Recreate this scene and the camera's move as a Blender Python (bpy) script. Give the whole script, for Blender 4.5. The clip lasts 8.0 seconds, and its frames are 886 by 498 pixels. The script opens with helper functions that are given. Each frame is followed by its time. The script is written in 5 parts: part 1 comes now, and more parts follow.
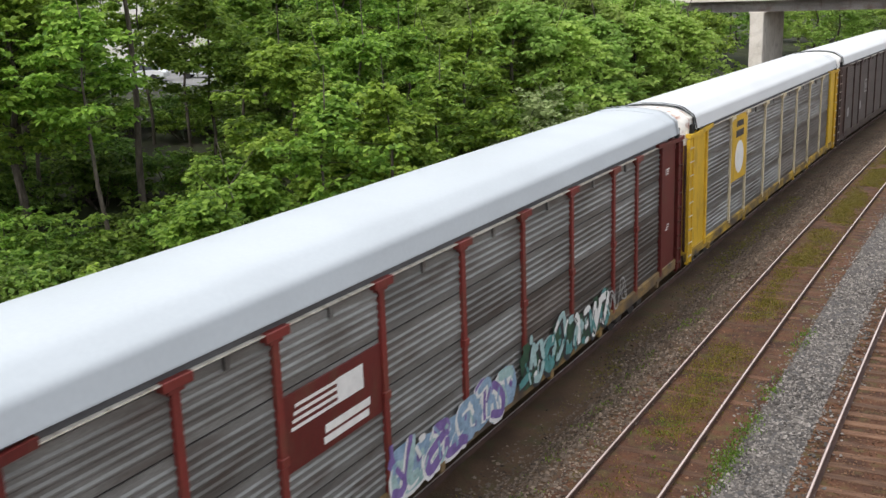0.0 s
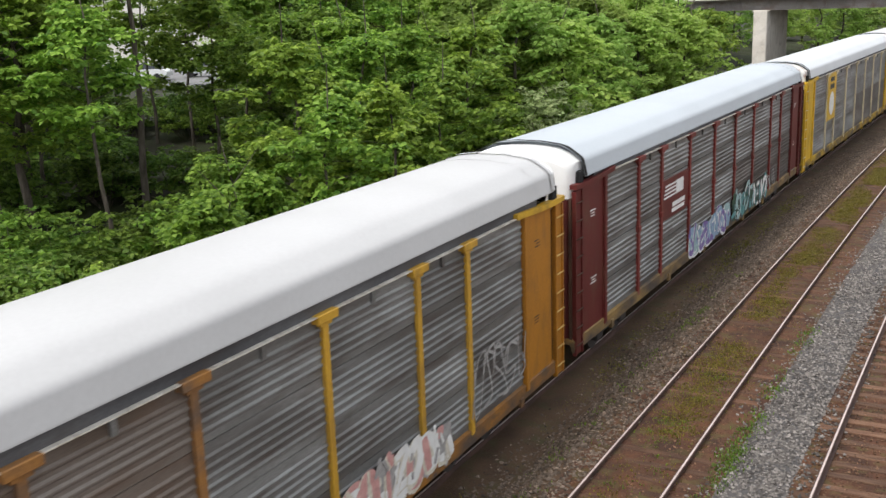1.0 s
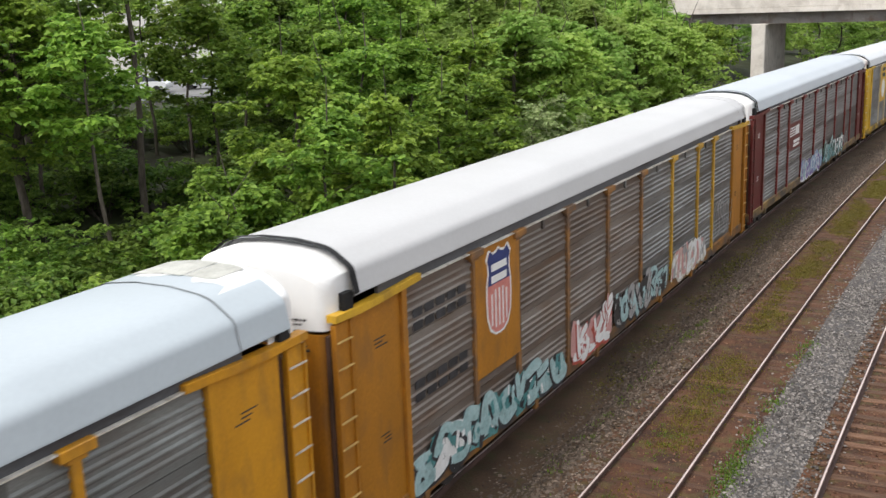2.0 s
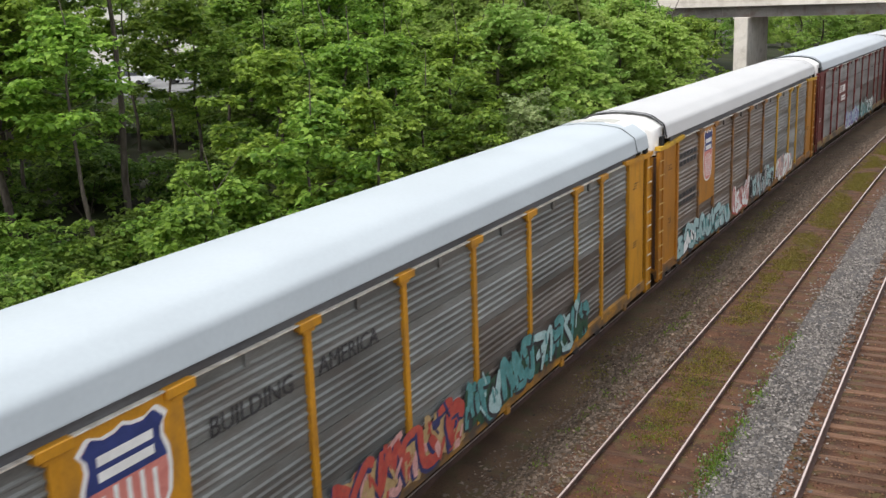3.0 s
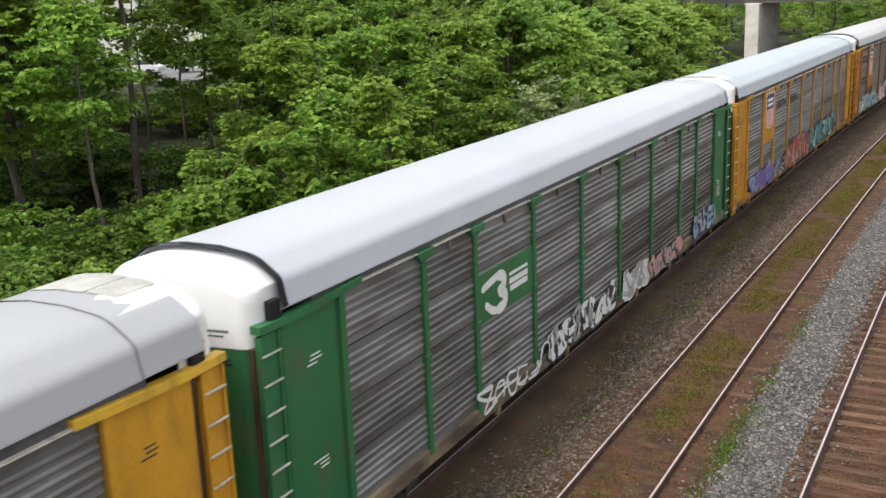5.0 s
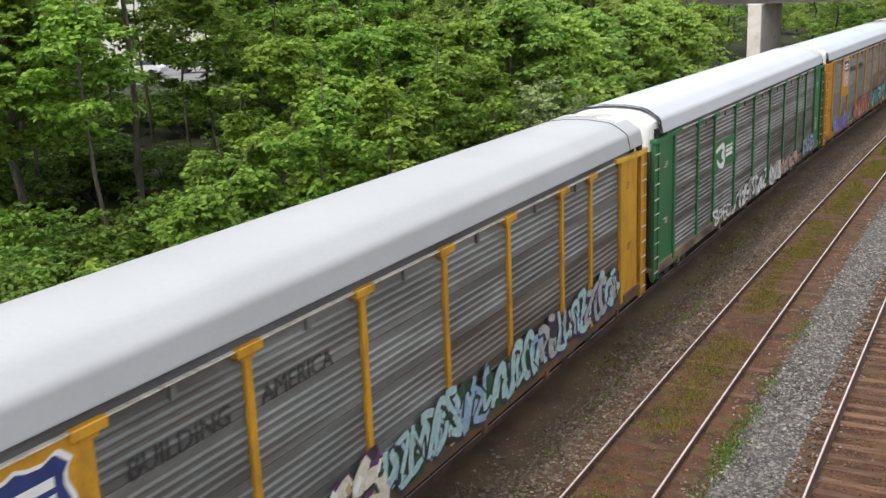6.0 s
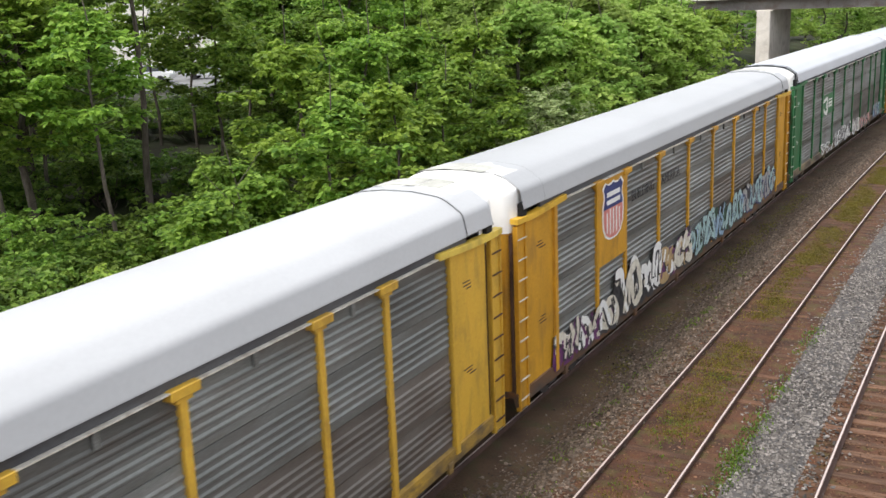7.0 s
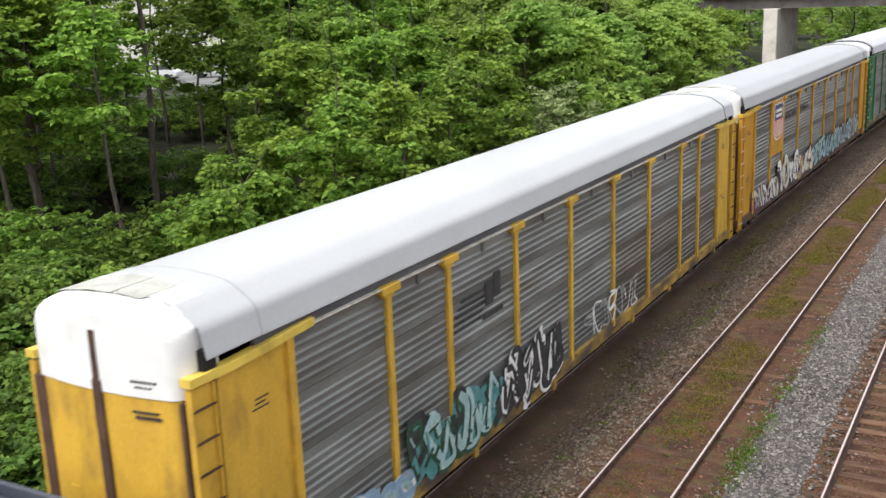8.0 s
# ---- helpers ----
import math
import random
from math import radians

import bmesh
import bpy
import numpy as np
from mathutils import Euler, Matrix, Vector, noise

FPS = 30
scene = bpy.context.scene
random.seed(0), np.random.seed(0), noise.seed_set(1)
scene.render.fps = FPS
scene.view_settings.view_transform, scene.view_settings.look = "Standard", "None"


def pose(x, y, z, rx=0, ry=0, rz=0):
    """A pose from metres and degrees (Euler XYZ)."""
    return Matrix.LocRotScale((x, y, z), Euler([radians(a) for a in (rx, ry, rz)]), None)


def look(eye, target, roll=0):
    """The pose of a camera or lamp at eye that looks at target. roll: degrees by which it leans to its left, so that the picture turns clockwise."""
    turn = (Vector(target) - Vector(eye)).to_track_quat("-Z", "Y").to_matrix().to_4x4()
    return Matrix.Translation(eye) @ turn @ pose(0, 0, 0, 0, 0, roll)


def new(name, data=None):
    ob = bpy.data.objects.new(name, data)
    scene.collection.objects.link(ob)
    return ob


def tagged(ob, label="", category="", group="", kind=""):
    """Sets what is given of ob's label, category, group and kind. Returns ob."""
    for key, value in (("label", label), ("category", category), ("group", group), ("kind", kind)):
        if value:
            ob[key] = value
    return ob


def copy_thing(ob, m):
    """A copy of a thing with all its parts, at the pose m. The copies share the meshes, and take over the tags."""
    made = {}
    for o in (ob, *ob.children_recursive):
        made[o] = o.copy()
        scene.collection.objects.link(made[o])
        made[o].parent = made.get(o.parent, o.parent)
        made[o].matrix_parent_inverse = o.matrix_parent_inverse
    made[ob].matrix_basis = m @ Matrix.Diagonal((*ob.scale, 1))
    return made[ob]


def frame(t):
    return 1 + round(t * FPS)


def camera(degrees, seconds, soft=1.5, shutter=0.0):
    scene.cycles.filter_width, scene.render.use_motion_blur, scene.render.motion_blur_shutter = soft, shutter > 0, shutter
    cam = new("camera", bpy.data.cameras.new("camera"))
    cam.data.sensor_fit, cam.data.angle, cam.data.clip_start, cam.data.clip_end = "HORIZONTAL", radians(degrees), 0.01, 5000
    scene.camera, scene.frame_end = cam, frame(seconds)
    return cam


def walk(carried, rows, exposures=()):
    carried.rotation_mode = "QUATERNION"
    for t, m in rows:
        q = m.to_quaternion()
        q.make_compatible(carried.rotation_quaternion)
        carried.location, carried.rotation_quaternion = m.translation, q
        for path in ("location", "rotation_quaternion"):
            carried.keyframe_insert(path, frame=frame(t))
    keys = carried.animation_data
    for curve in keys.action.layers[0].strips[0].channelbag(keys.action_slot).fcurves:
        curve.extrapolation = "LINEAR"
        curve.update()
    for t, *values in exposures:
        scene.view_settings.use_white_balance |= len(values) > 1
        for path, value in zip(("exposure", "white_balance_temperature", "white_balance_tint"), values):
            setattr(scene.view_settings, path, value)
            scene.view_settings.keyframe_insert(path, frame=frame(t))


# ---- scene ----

# ---------- camera ----------
cam = camera(46.61, 8.0, soft=1.45, shutter=0.1)
EYE = (10.283, 0.0, 8.978)
PATH = [(0.0, 27.71, -13.84, 1.91), (0.5, 27.79, -13.77, 1.95), (1.0, 27.88, -13.90, 1.98), (1.2, 27.62, -13.56, 1.97),
        (2.3, 27.88, -13.19, 1.87), (2.5, 27.77, -13.19, 1.87), (3.0, 26.94, -13.57, 1.93), (3.5, 27.21, -14.04, 2.00),
        (4.0, 27.08, -14.25, 2.15), (4.5, 27.29, -14.26, 2.15), (6.0, 27.58, -14.19, 2.19), (6.5, 27.73, -14.22, 2.14),
        (7.0, 28.03, -13.84, 2.23), (7.5, 28.10, -13.99, 2.20), (8.0, 28.38, -13.90, 2.20)]
walk(cam, [(t, pose(*EYE, 90 + pitch, roll, yaw)) for t, yaw, pitch, roll in PATH],
     exposures=[(0.0, 0.77), (4.6, 0.77), (5.8, 0.83), (6.5, 1.01), (7.2, 0.95), (8.0, 0.92)])

# ---------- light: bright overcast ----------
world = bpy.data.worlds.new("world")
scene.world = world
world.use_nodes = True
sky = world.node_tree.nodes.new("ShaderNodeTexSky")
sky.sky_type, sky.sun_disc = "NISHITA", False
sky.sun_elevation, sky.sun_rotation = radians(55), radians(205)
sky.air_density, sky.dust_density, sky.ozone_density = 1.0, 3.0, 1.0
soft_sky = world.node_tree.nodes.new("ShaderNodeMixRGB")
soft_sky.inputs[0].default_value = 0.75
soft_sky.inputs[2].default_value = (8.3, 8.4, 8.6, 1)
world.node_tree.links.new(sky.outputs[0], soft_sky.inputs[1])
world.node_tree.links.new(soft_sky.outputs[0], world.node_tree.nodes["Background"].inputs[0])
world.node_tree.nodes["Background"].inputs[1].default_value = 0.098
sun_data = bpy.data.lights.new("sun", "SUN")
sun_data.energy, sun_data.angle, sun_data.color = 1.5, radians(24), (1.0, 0.96, 0.9)
sun = new("sun", sun_data)
sun.matrix_world = look((-26, -56, 92), (0, 0, 0))


# ---------- materials ----------
def rgb(c):
    return (c[0], c[1], c[2], 1.0)


def material(name, a, b, scale=3.0, fine=40.0, rough=0.6, metal=0.0, bump=0.15, stretch=(1, 1, 1), dirt=None, dirt_amount=0.5, vary=0.0, spec=0.5, where="Object", grain_amount=0.35):
    """Two base colours mixed by a broad noise, a fine noise for grain and relief, and optional dirt patches."""
    m = bpy.data.materials.new(name)
    m.use_nodes = True
    nt = m.node_tree
    n, l = nt.nodes, nt.links
    bsdf = n["Principled BSDF"]
    co = n.new("ShaderNodeTexCoord")
    mp = n.new("ShaderNodeMapping")
    mp.inputs["Scale"].default_value = stretch
    l.new(co.outputs[where], mp.inputs[0])
    if vary:
        pick = n.new("ShaderNodeObjectInfo")
        shift = n.new("ShaderNodeVectorMath")
        shift.operation = "MULTIPLY_ADD"
        shift.inputs[1].default_value, shift.inputs[2].default_value = (31, 47, 23), (0, 0, 0)
        l.new(pick.outputs["Random"], shift.inputs[0])
        l.new(shift.outputs[0], mp.inputs["Location"])
    big = n.new("ShaderNodeTexNoise")
    big.inputs["Scale"].default_value, big.inputs["Detail"].default_value = scale, 5
    small = n.new("ShaderNodeTexNoise")
    small.inputs["Scale"].default_value, small.inputs["Detail"].default_value = fine, 3
    for t in (big, small):
        l.new(mp.outputs[0], t.inputs["Vector"])
    ramp = n.new("ShaderNodeValToRGB")
    ramp.color_ramp.elements[0].position, ramp.color_ramp.elements[1].position = 0.35, 0.65
    ramp.color_ramp.elements[0].color, ramp.color_ramp.elements[1].color = rgb(a), rgb(b)
    l.new(big.outputs["Fac"], ramp.inputs[0])
    grain = n.new("ShaderNodeMixRGB")
    grain.blend_type = "OVERLAY"
    grain.inputs[0].default_value = grain_amount
    l.new(ramp.outputs[0], grain.inputs[1])
    l.new(small.outputs["Fac"], grain.inputs[2])
    out = grain.outputs[0]
    if dirt:
        spots = n.new("ShaderNodeTexNoise")
        spots.inputs["Scale"].default_value, spots.inputs["Detail"].default_value = scale * 2.3, 8
        l.new(mp.outputs[0], spots.inputs["Vector"])
        cut = n.new("ShaderNodeValToRGB")
        cut.color_ramp.elements[0].position, cut.color_ramp.elements[1].position = 0.5, 0.72
        cut.color_ramp.elements[1].color = (dirt_amount,) * 3 + (1,)
        l.new(spots.outputs["Fac"], cut.inputs[0])
        mix = n.new("ShaderNodeMixRGB")
        mix.inputs[2].default_value = rgb(dirt)
        l.new(cut.outputs[0], mix.inputs[0])
        l.new(out, mix.inputs[1])
        out = mix.outputs[0]
    if vary:
        info = n.new("ShaderNodeObjectInfo")
        hsv = n.new("ShaderNodeHueSaturation")
        span = n.new("ShaderNodeMapRange")
        span.inputs[3].default_value, span.inputs[4].default_value = 1 - vary, 1 + vary
        l.new(info.outputs["Random"], span.inputs[0])
        l.new(span.outputs[0], hsv.inputs["Value"])
        l.new(out, hsv.inputs["Color"])
        out = hsv.outputs[0]
    l.new(out, bsdf.inputs["Base Color"])
    bsdf.inputs["Roughness"].default_value, bsdf.inputs["Metallic"].default_value = rough, metal
    bsdf.inputs["Specular IOR Level"].default_value = spec
    if bump:
        bp = n.new("ShaderNodeBump")
        bp.inputs["Strength"].default_value, bp.inputs["Distance"].default_value = bump, 0.02
        l.new(small.outputs["Fac"], bp.inputs["Height"])
        l.new(bp.outputs[0], bsdf.inputs["Normal"])
    return m


def leaf_material(name, dark, light, through_light=0.35):
    m = bpy.data.materials.new(name)
    m.use_nodes = True
    n, l = m.node_tree.nodes, m.node_tree.links
    bsdf = n["Principled BSDF"]
    geo = n.new("ShaderNodeNewGeometry")
    ramp = n.new("ShaderNodeValToRGB")
    ramp.color_ramp.elements[0].color, ramp.color_ramp.elements[1].color = rgb(dark), rgb(light)
    l.new(geo.outputs["Random Per Island"], ramp.inputs[0])
    info = n.new("ShaderNodeObjectInfo")
    hsv = n.new("ShaderNodeHueSaturation")
    span = n.new("ShaderNodeMapRange")
    span.inputs[3].default_value, span.inputs[4].default_value = 0.72, 1.18
    l.new(info.outputs["Random"], span.inputs[0])
    l.new(span.outputs[0], hsv.inputs["Value"])
    again = n.new("ShaderNodeMath")
    again.operation = "MULTIPLY"
    again.inputs[1].default_value = 7.31
    turn = n.new("ShaderNodeMath")
    turn.operation = "FRACT"
    tone = n.new("ShaderNodeMapRange")
    tone.inputs[3].default_value, tone.inputs[4].default_value = 0.485, 0.512
    l.new(info.outputs["Random"], again.inputs[0])
    l.new(again.outputs[0], turn.inputs[0])
    l.new(turn.outputs[0], tone.inputs[0])
    l.new(tone.outputs[0], hsv.inputs["Hue"])
    l.new(ramp.outputs[0], hsv.inputs["Color"])
    l.new(hsv.outputs[0], bsdf.inputs["Base Color"])
    bsdf.inputs["Roughness"].default_value = 0.5
    bsdf.inputs["Specular IOR Level"].default_value = 0.3
    glow = n.new("ShaderNodeBsdfTranslucent")
    l.new(hsv.outputs[0], glow.inputs[0])
    mix = n.new("ShaderNodeMixShader")
    mix.inputs[0].default_value = through_light
    l.new(bsdf.outputs[0], mix.inputs[1])
    l.new(glow.outputs[0], mix.inputs[2])
    l.new(mix.outputs[0], n["Material Output"].inputs[0])
    return m


M = {}
M["rail_side"] = material("rail_side", (0.055, 0.03, 0.024), (0.095, 0.05, 0.038), 2, 60, 0.85)
M["rail_head"] = material("rail_head", (0.50, 0.41, 0.38), (0.64, 0.54, 0.50), 1, 30, 0.4, 0.3, 0.03)
M["tie"] = material("tie", (0.074, 0.034, 0.019), (0.148, 0.080, 0.046), 2, 25, 0.9, 0, 0.5, (1, 6, 6), vary=0.35)
M["tie_rust"] = material("tie_rust", (0.058, 0.025, 0.013), (0.125, 0.060, 0.032), 2, 25, 0.9, 0, 0.5, (1, 6, 6), vary=0.3)
M["gravel_bed"] = material("gravel_bed", (0.05, 0.047, 0.047), (0.09, 0.085, 0.085), 1.2, 22, 0.95, 0, 1.0, dirt=(0.12, 0.095, 0.075))
M["brown_bed"] = material("brown_bed", (0.038, 0.014, 0.006), (0.096, 0.037, 0.015), 1.3, 20, 0.95, 0, 1.0, dirt=(0.085, 0.075, 0.02), dirt_amount=0.75, grain_amount=0.6)
M["dark_bed"] = material("dark_bed", (0.060, 0.033, 0.017), (0.102, 0.060, 0.031), 0.9, 26, 0.95, 0, 1.0, dirt=(0.055, 0.062, 0.02), dirt_amount=0.65, grain_amount=0.6)
M["litter"] = material("litter", (0.022, 0.018, 0.010), (0.03, 0.04, 0.012), 0.5, 9, 0.95, 0, 0.8)
M["concrete"] = material("concrete", (0.62, 0.57, 0.51), (0.74, 0.69, 0.63), 0.6, 14, 0.9, 0, 0.2, dirt=(0.35, 0.31, 0.27))
M["girder"] = material("girder", (0.20, 0.18, 0.17), (0.29, 0.265, 0.25), 0.5, 10, 0.8, 0, 0.1, dirt=(0.15, 0.085, 0.06), dirt_amount=0.75)
M["bark"] = material("bark", (0.05, 0.04, 0.03), (0.12, 0.10, 0.08), 3, 18, 0.95, 0, 0.8, (3, 3, 0.6))
M["leaf"] = leaf_material("leaf", (0.090, 0.185, 0.026), (0.36, 0.52, 0.085), 0.5)
M["leaf_deep"] = leaf_material("leaf_deep", (0.070, 0.135, 0.024), (0.23, 0.36, 0.065), 0.5)
M["leaf_olive"] = leaf_material("leaf_olive", (0.12, 0.20, 0.035), (0.25, 0.36, 0.07), 0.5)
# paler leaf: distance haze over the far trees is put into its colour
M["leaf_hazed"] = leaf_material("leaf_hazed", (0.25, 0.39, 0.080), (0.43, 0.58, 0.15), 0.55)
M["leaf_silver"] = leaf_material("leaf_silver", (0.25, 0.35, 0.12), (0.54, 0.61, 0.32), 0.45)
M["grass"] = leaf_material("grass", (0.075, 0.13, 0.016), (0.16, 0.26, 0.03), 0.3)
M["moss"] = leaf_material("moss", (0.105, 0.098, 0.014), (0.22, 0.20, 0.028), 0.3)
M["asphalt"] = material("asphalt", (0.16, 0.16, 0.16), (0.22, 0.22, 0.22), 0.3, 20, 0.9)
M["rusty_white"] = material("rusty_white", (0.70, 0.68, 0.64), (0.80, 0.79, 0.76), 2, 30, 0.6, 0, 0.1, dirt=(0.30, 0.09, 0.04), dirt_amount=0.95)
M["pale_wall"] = material("pale_wall", (0.74, 0.71, 0.64), (0.82, 0.79, 0.73), 0.3, 8, 0.85, 0, 0.1)
M["dark_glass"] = material("dark_glass", (0.02, 0.025, 0.03), (0.03, 0.035, 0.04), 1, 10, 0.1)
M["car_white"] = material("car_white", (0.75, 0.76, 0.78), (0.8, 0.81, 0.83), 1, 20, 0.25, 0, 0.0)
M["car_dark"] = material("car_dark", (0.03, 0.035, 0.04), (0.05, 0.055, 0.06), 1, 20, 0.25, 0, 0.0)
M["tyre"] = material("tyre", (0.02, 0.02, 0.02), (0.035, 0.035, 0.035), 3, 30, 0.9)
M["rust_dark"] = material("rust_dark", (0.05, 0.025, 0.015), (0.10, 0.05, 0.03), 2, 30, 0.85)
M["slate_paint"] = material("slate_paint", (0.05, 0.06, 0.085), (0.075, 0.085, 0.115), 1, 25, 0.6, 0, 0.1, dirt=(0.06, 0.05, 0.045))
M["steel_dark"] = material("steel_dark", (0.03, 0.026, 0.024), (0.06, 0.05, 0.045), 2, 30, 0.8)
M["galvanised"] = material("galvanised", (0.112, 0.116, 0.110), (0.232, 0.241, 0.232), 0.9, 30, 0.45, 0.2, 0.12, (1, 0.3, 1.6), dirt=(0.12, 0.10, 0.085), dirt_amount=0.7, vary=0.14)
M["grimed_steel"] = material("grimed_steel", (0.072, 0.059, 0.048), (0.165, 0.148, 0.132), 0.9, 30, 0.55, 0.15, 0.15, (1, 0.3, 1.6), dirt=(0.09, 0.066, 0.05), dirt_amount=0.85, vary=0.16)
M["grimy"] = material("grimy", (0.112, 0.107, 0.100), (0.258, 0.262, 0.256), 0.9, 30, 0.45, 0.22, 0.12, (1, 0.3, 1.6), dirt=(0.08, 0.062, 0.052), dirt_amount=0.8, vary=0.15)
M["deep_grime"] = material("deep_grime", (0.050, 0.040, 0.033), (0.140, 0.122, 0.108), 0.9, 30, 0.6, 0.12, 0.15, (1, 0.3, 1.6), dirt=(0.055, 0.040, 0.03), dirt_amount=0.85, vary=0.16)
M["seam"] = material("seam", (0.20, 0.205, 0.215), (0.30, 0.305, 0.315), 2, 30, 0.7, 0, 0.1)
M["rust_grey"] = material("rust_grey", (0.115, 0.085, 0.065), (0.22, 0.19, 0.165), 0.9, 30, 0.5, 0.15, 0.12, (1, 0.3, 1.6), dirt=(0.13, 0.075, 0.042), dirt_amount=0.75, vary=0.12)
M["brown_car"] = material("brown_car", (0.06, 0.045, 0.04), (0.09, 0.07, 0.062), 0.7, 30, 0.6, 0.05, 0.1, (1, 0.35, 1), vary=0.1)
M["chord"] = material("chord", (0.58, 0.54, 0.47), (0.74, 0.70, 0.63), 3, 40, 0.6, 0.2, 0.2, dirt=(0.25, 0.17, 0.12), dirt_amount=0.6)
# grimy strip, its base darkened for the shade below the roof's overhang
M["eave_shade"] = material("eave_shade", (0.05, 0.05, 0.055), (0.10, 0.10, 0.105), 1.2, 30, 0.7, 0, 0.1, (1, 0.3, 1), dirt=(0.06, 0.045, 0.035))
M["white_cap"] = material("white_cap", (0.80, 0.80, 0.79), (0.86, 0.86, 0.85), 0.8, 20, 0.55, 0, 0.0, dirt=(0.66, 0.64, 0.60), dirt_amount=0.5, grain_amount=0.06)
M["white_paint"] = material("white_paint", (0.72, 0.72, 0.70), (0.82, 0.82, 0.80), 4, 40, 0.6, 0, 0.1)
M["black_paint"] = material("black_paint", (0.02, 0.02, 0.022), (0.05, 0.05, 0.055), 4, 40, 0.6)
M["rubber"] = material("rubber", (0.006, 0.006, 0.007), (0.014, 0.014, 0.015), 3, 30, 0.9)
M["blue_paint"] = material("blue_paint", (0.02, 0.035, 0.14), (0.03, 0.05, 0.19), 4, 40, 0.5)
M["pink_paint"] = material("pink_paint", (0.55, 0.18, 0.15), (0.64, 0.24, 0.2), 4, 40, 0.5)
M["teal"] = material("teal", (0.06, 0.22, 0.22), (0.12, 0.33, 0.33), 5, 40, 0.6, 0, 0.1, dirt=(0.14, 0.11, 0.09), dirt_amount=0.35)
M["aqua"] = material("aqua", (0.3, 0.46, 0.46), (0.42, 0.58, 0.58), 5, 40, 0.6, 0, 0.1, dirt=(0.14, 0.11, 0.09), dirt_amount=0.35)
M["sky_blue"] = material("sky_blue", (0.2, 0.32, 0.45), (0.32, 0.45, 0.6), 5, 40, 0.6, 0, 0.1, dirt=(0.14, 0.11, 0.09), dirt_amount=0.35)
M["violet"] = material("violet", (0.16, 0.1, 0.3), (0.24, 0.16, 0.42), 5, 40, 0.6, 0, 0.1, dirt=(0.14, 0.11, 0.09), dirt_amount=0.35)
M["purple"] = material("purple", (0.1, 0.02, 0.1), (0.16, 0.04, 0.16), 5, 40, 0.6, 0, 0.1, dirt=(0.14, 0.11, 0.09), dirt_amount=0.35)
M["cream"] = material("cream", (0.6, 0.56, 0.46), (0.72, 0.68, 0.58), 5, 40, 0.6, 0, 0.1, dirt=(0.14, 0.11, 0.09), dirt_amount=0.35)
M["tag_red"] = material("tag_red", (0.4, 0.05, 0.04), (0.5, 0.09, 0.06), 5, 40, 0.6, 0, 0.1, dirt=(0.14, 0.11, 0.09), dirt_amount=0.35)
M["tag_pink"] = material("tag_pink", (0.55, 0.28, 0.26), (0.65, 0.36, 0.33), 5, 40, 0.6, 0, 0.1, dirt=(0.14, 0.11, 0.09), dirt_amount=0.35)
M["navy"] = material("navy", (0.02, 0.025, 0.09), (0.035, 0.04, 0.14), 5, 40, 0.6, 0, 0.1, dirt=(0.14, 0.11, 0.09), dirt_amount=0.35)
M["tag_tan"] = material("tag_tan", (0.4, 0.27, 0.12), (0.5, 0.35, 0.17), 5, 40, 0.6, 0, 0.1, dirt=(0.14, 0.11, 0.09), dirt_amount=0.35)
M["tag_grey"] = material("tag_grey", (0.3, 0.29, 0.28), (0.42, 0.41, 0.4), 5, 40, 0.6, 0, 0.1, dirt=(0.14, 0.11, 0.09), dirt_amount=0.35)
M["lime"] = material("lime", (0.22, 0.27, 0.08), (0.3, 0.36, 0.12), 5, 40, 0.6, 0, 0.1, dirt=(0.14, 0.11, 0.09), dirt_amount=0.35)
M["dark_green"] = material("dark_green", (0.015, 0.06, 0.03), (0.03, 0.09, 0.05), 5, 40, 0.6, 0, 0.1, dirt=(0.14, 0.11, 0.09), dirt_amount=0.35)
M["hatch"] = material("hatch", (0.42, 0.42, 0.38), (0.55, 0.55, 0.50), 1.5, 20, 0.6, 0.1, 0.1, dirt=(0.3, 0.3, 0.26))


def paint(name, c, dirt=(0.12, 0.07, 0.04), amount=0.45, rough=0.5):
    return material(name, tuple(v * 0.82 for v in c), c, 1.2, 35, rough, 0, 0.08, (1, 1, 0.4), dirt=dirt, dirt_amount=amount)


def worn(name, c, grime=(0.075, 0.055, 0.042)):
    """Old paint broken up by road grime."""
    return material(name, grime, c, 1.6, 30, 0.75, 0, 0.2, (1, 0.5, 1), dirt=grime, dirt_amount=0.95)


# ---------- mesh helpers ----------
def link_mesh(name, verts, faces, mat, parent=None, label="", smooth=False, mats=None, index=None):
    me = bpy.data.meshes.new(name)
    me.from_pydata(verts, [], faces)
    for one in (mats or [mat]):
        me.materials.append(one)
    if index is not None:
        me.polygons.foreach_set("material_index", index)
    if smooth:
        me.shade_smooth()
    me.update()
    ob = new(name, me)
    if parent:
        ob.parent = parent
    if label:
        ob["label"] = label
    return ob


def part(name, bm, mat, parent=None, label="", smooth=False):
    bmesh.ops.recalc_face_normals(bm, faces=bm.faces)
    me = bpy.data.meshes.new(name)
    bm.to_mesh(me)
    bm.free()
    me.materials.append(mat)
    if smooth:
        me.shade_smooth()
    ob = new(name, me)
    if parent:
        ob.parent = parent
    if label:
        ob["label"] = label
    return ob


def share(name, me, parent, place=None):
    ob = new(name, me)
    ob.parent = parent
    if place is not None:
        ob.matrix_basis = place
    return ob


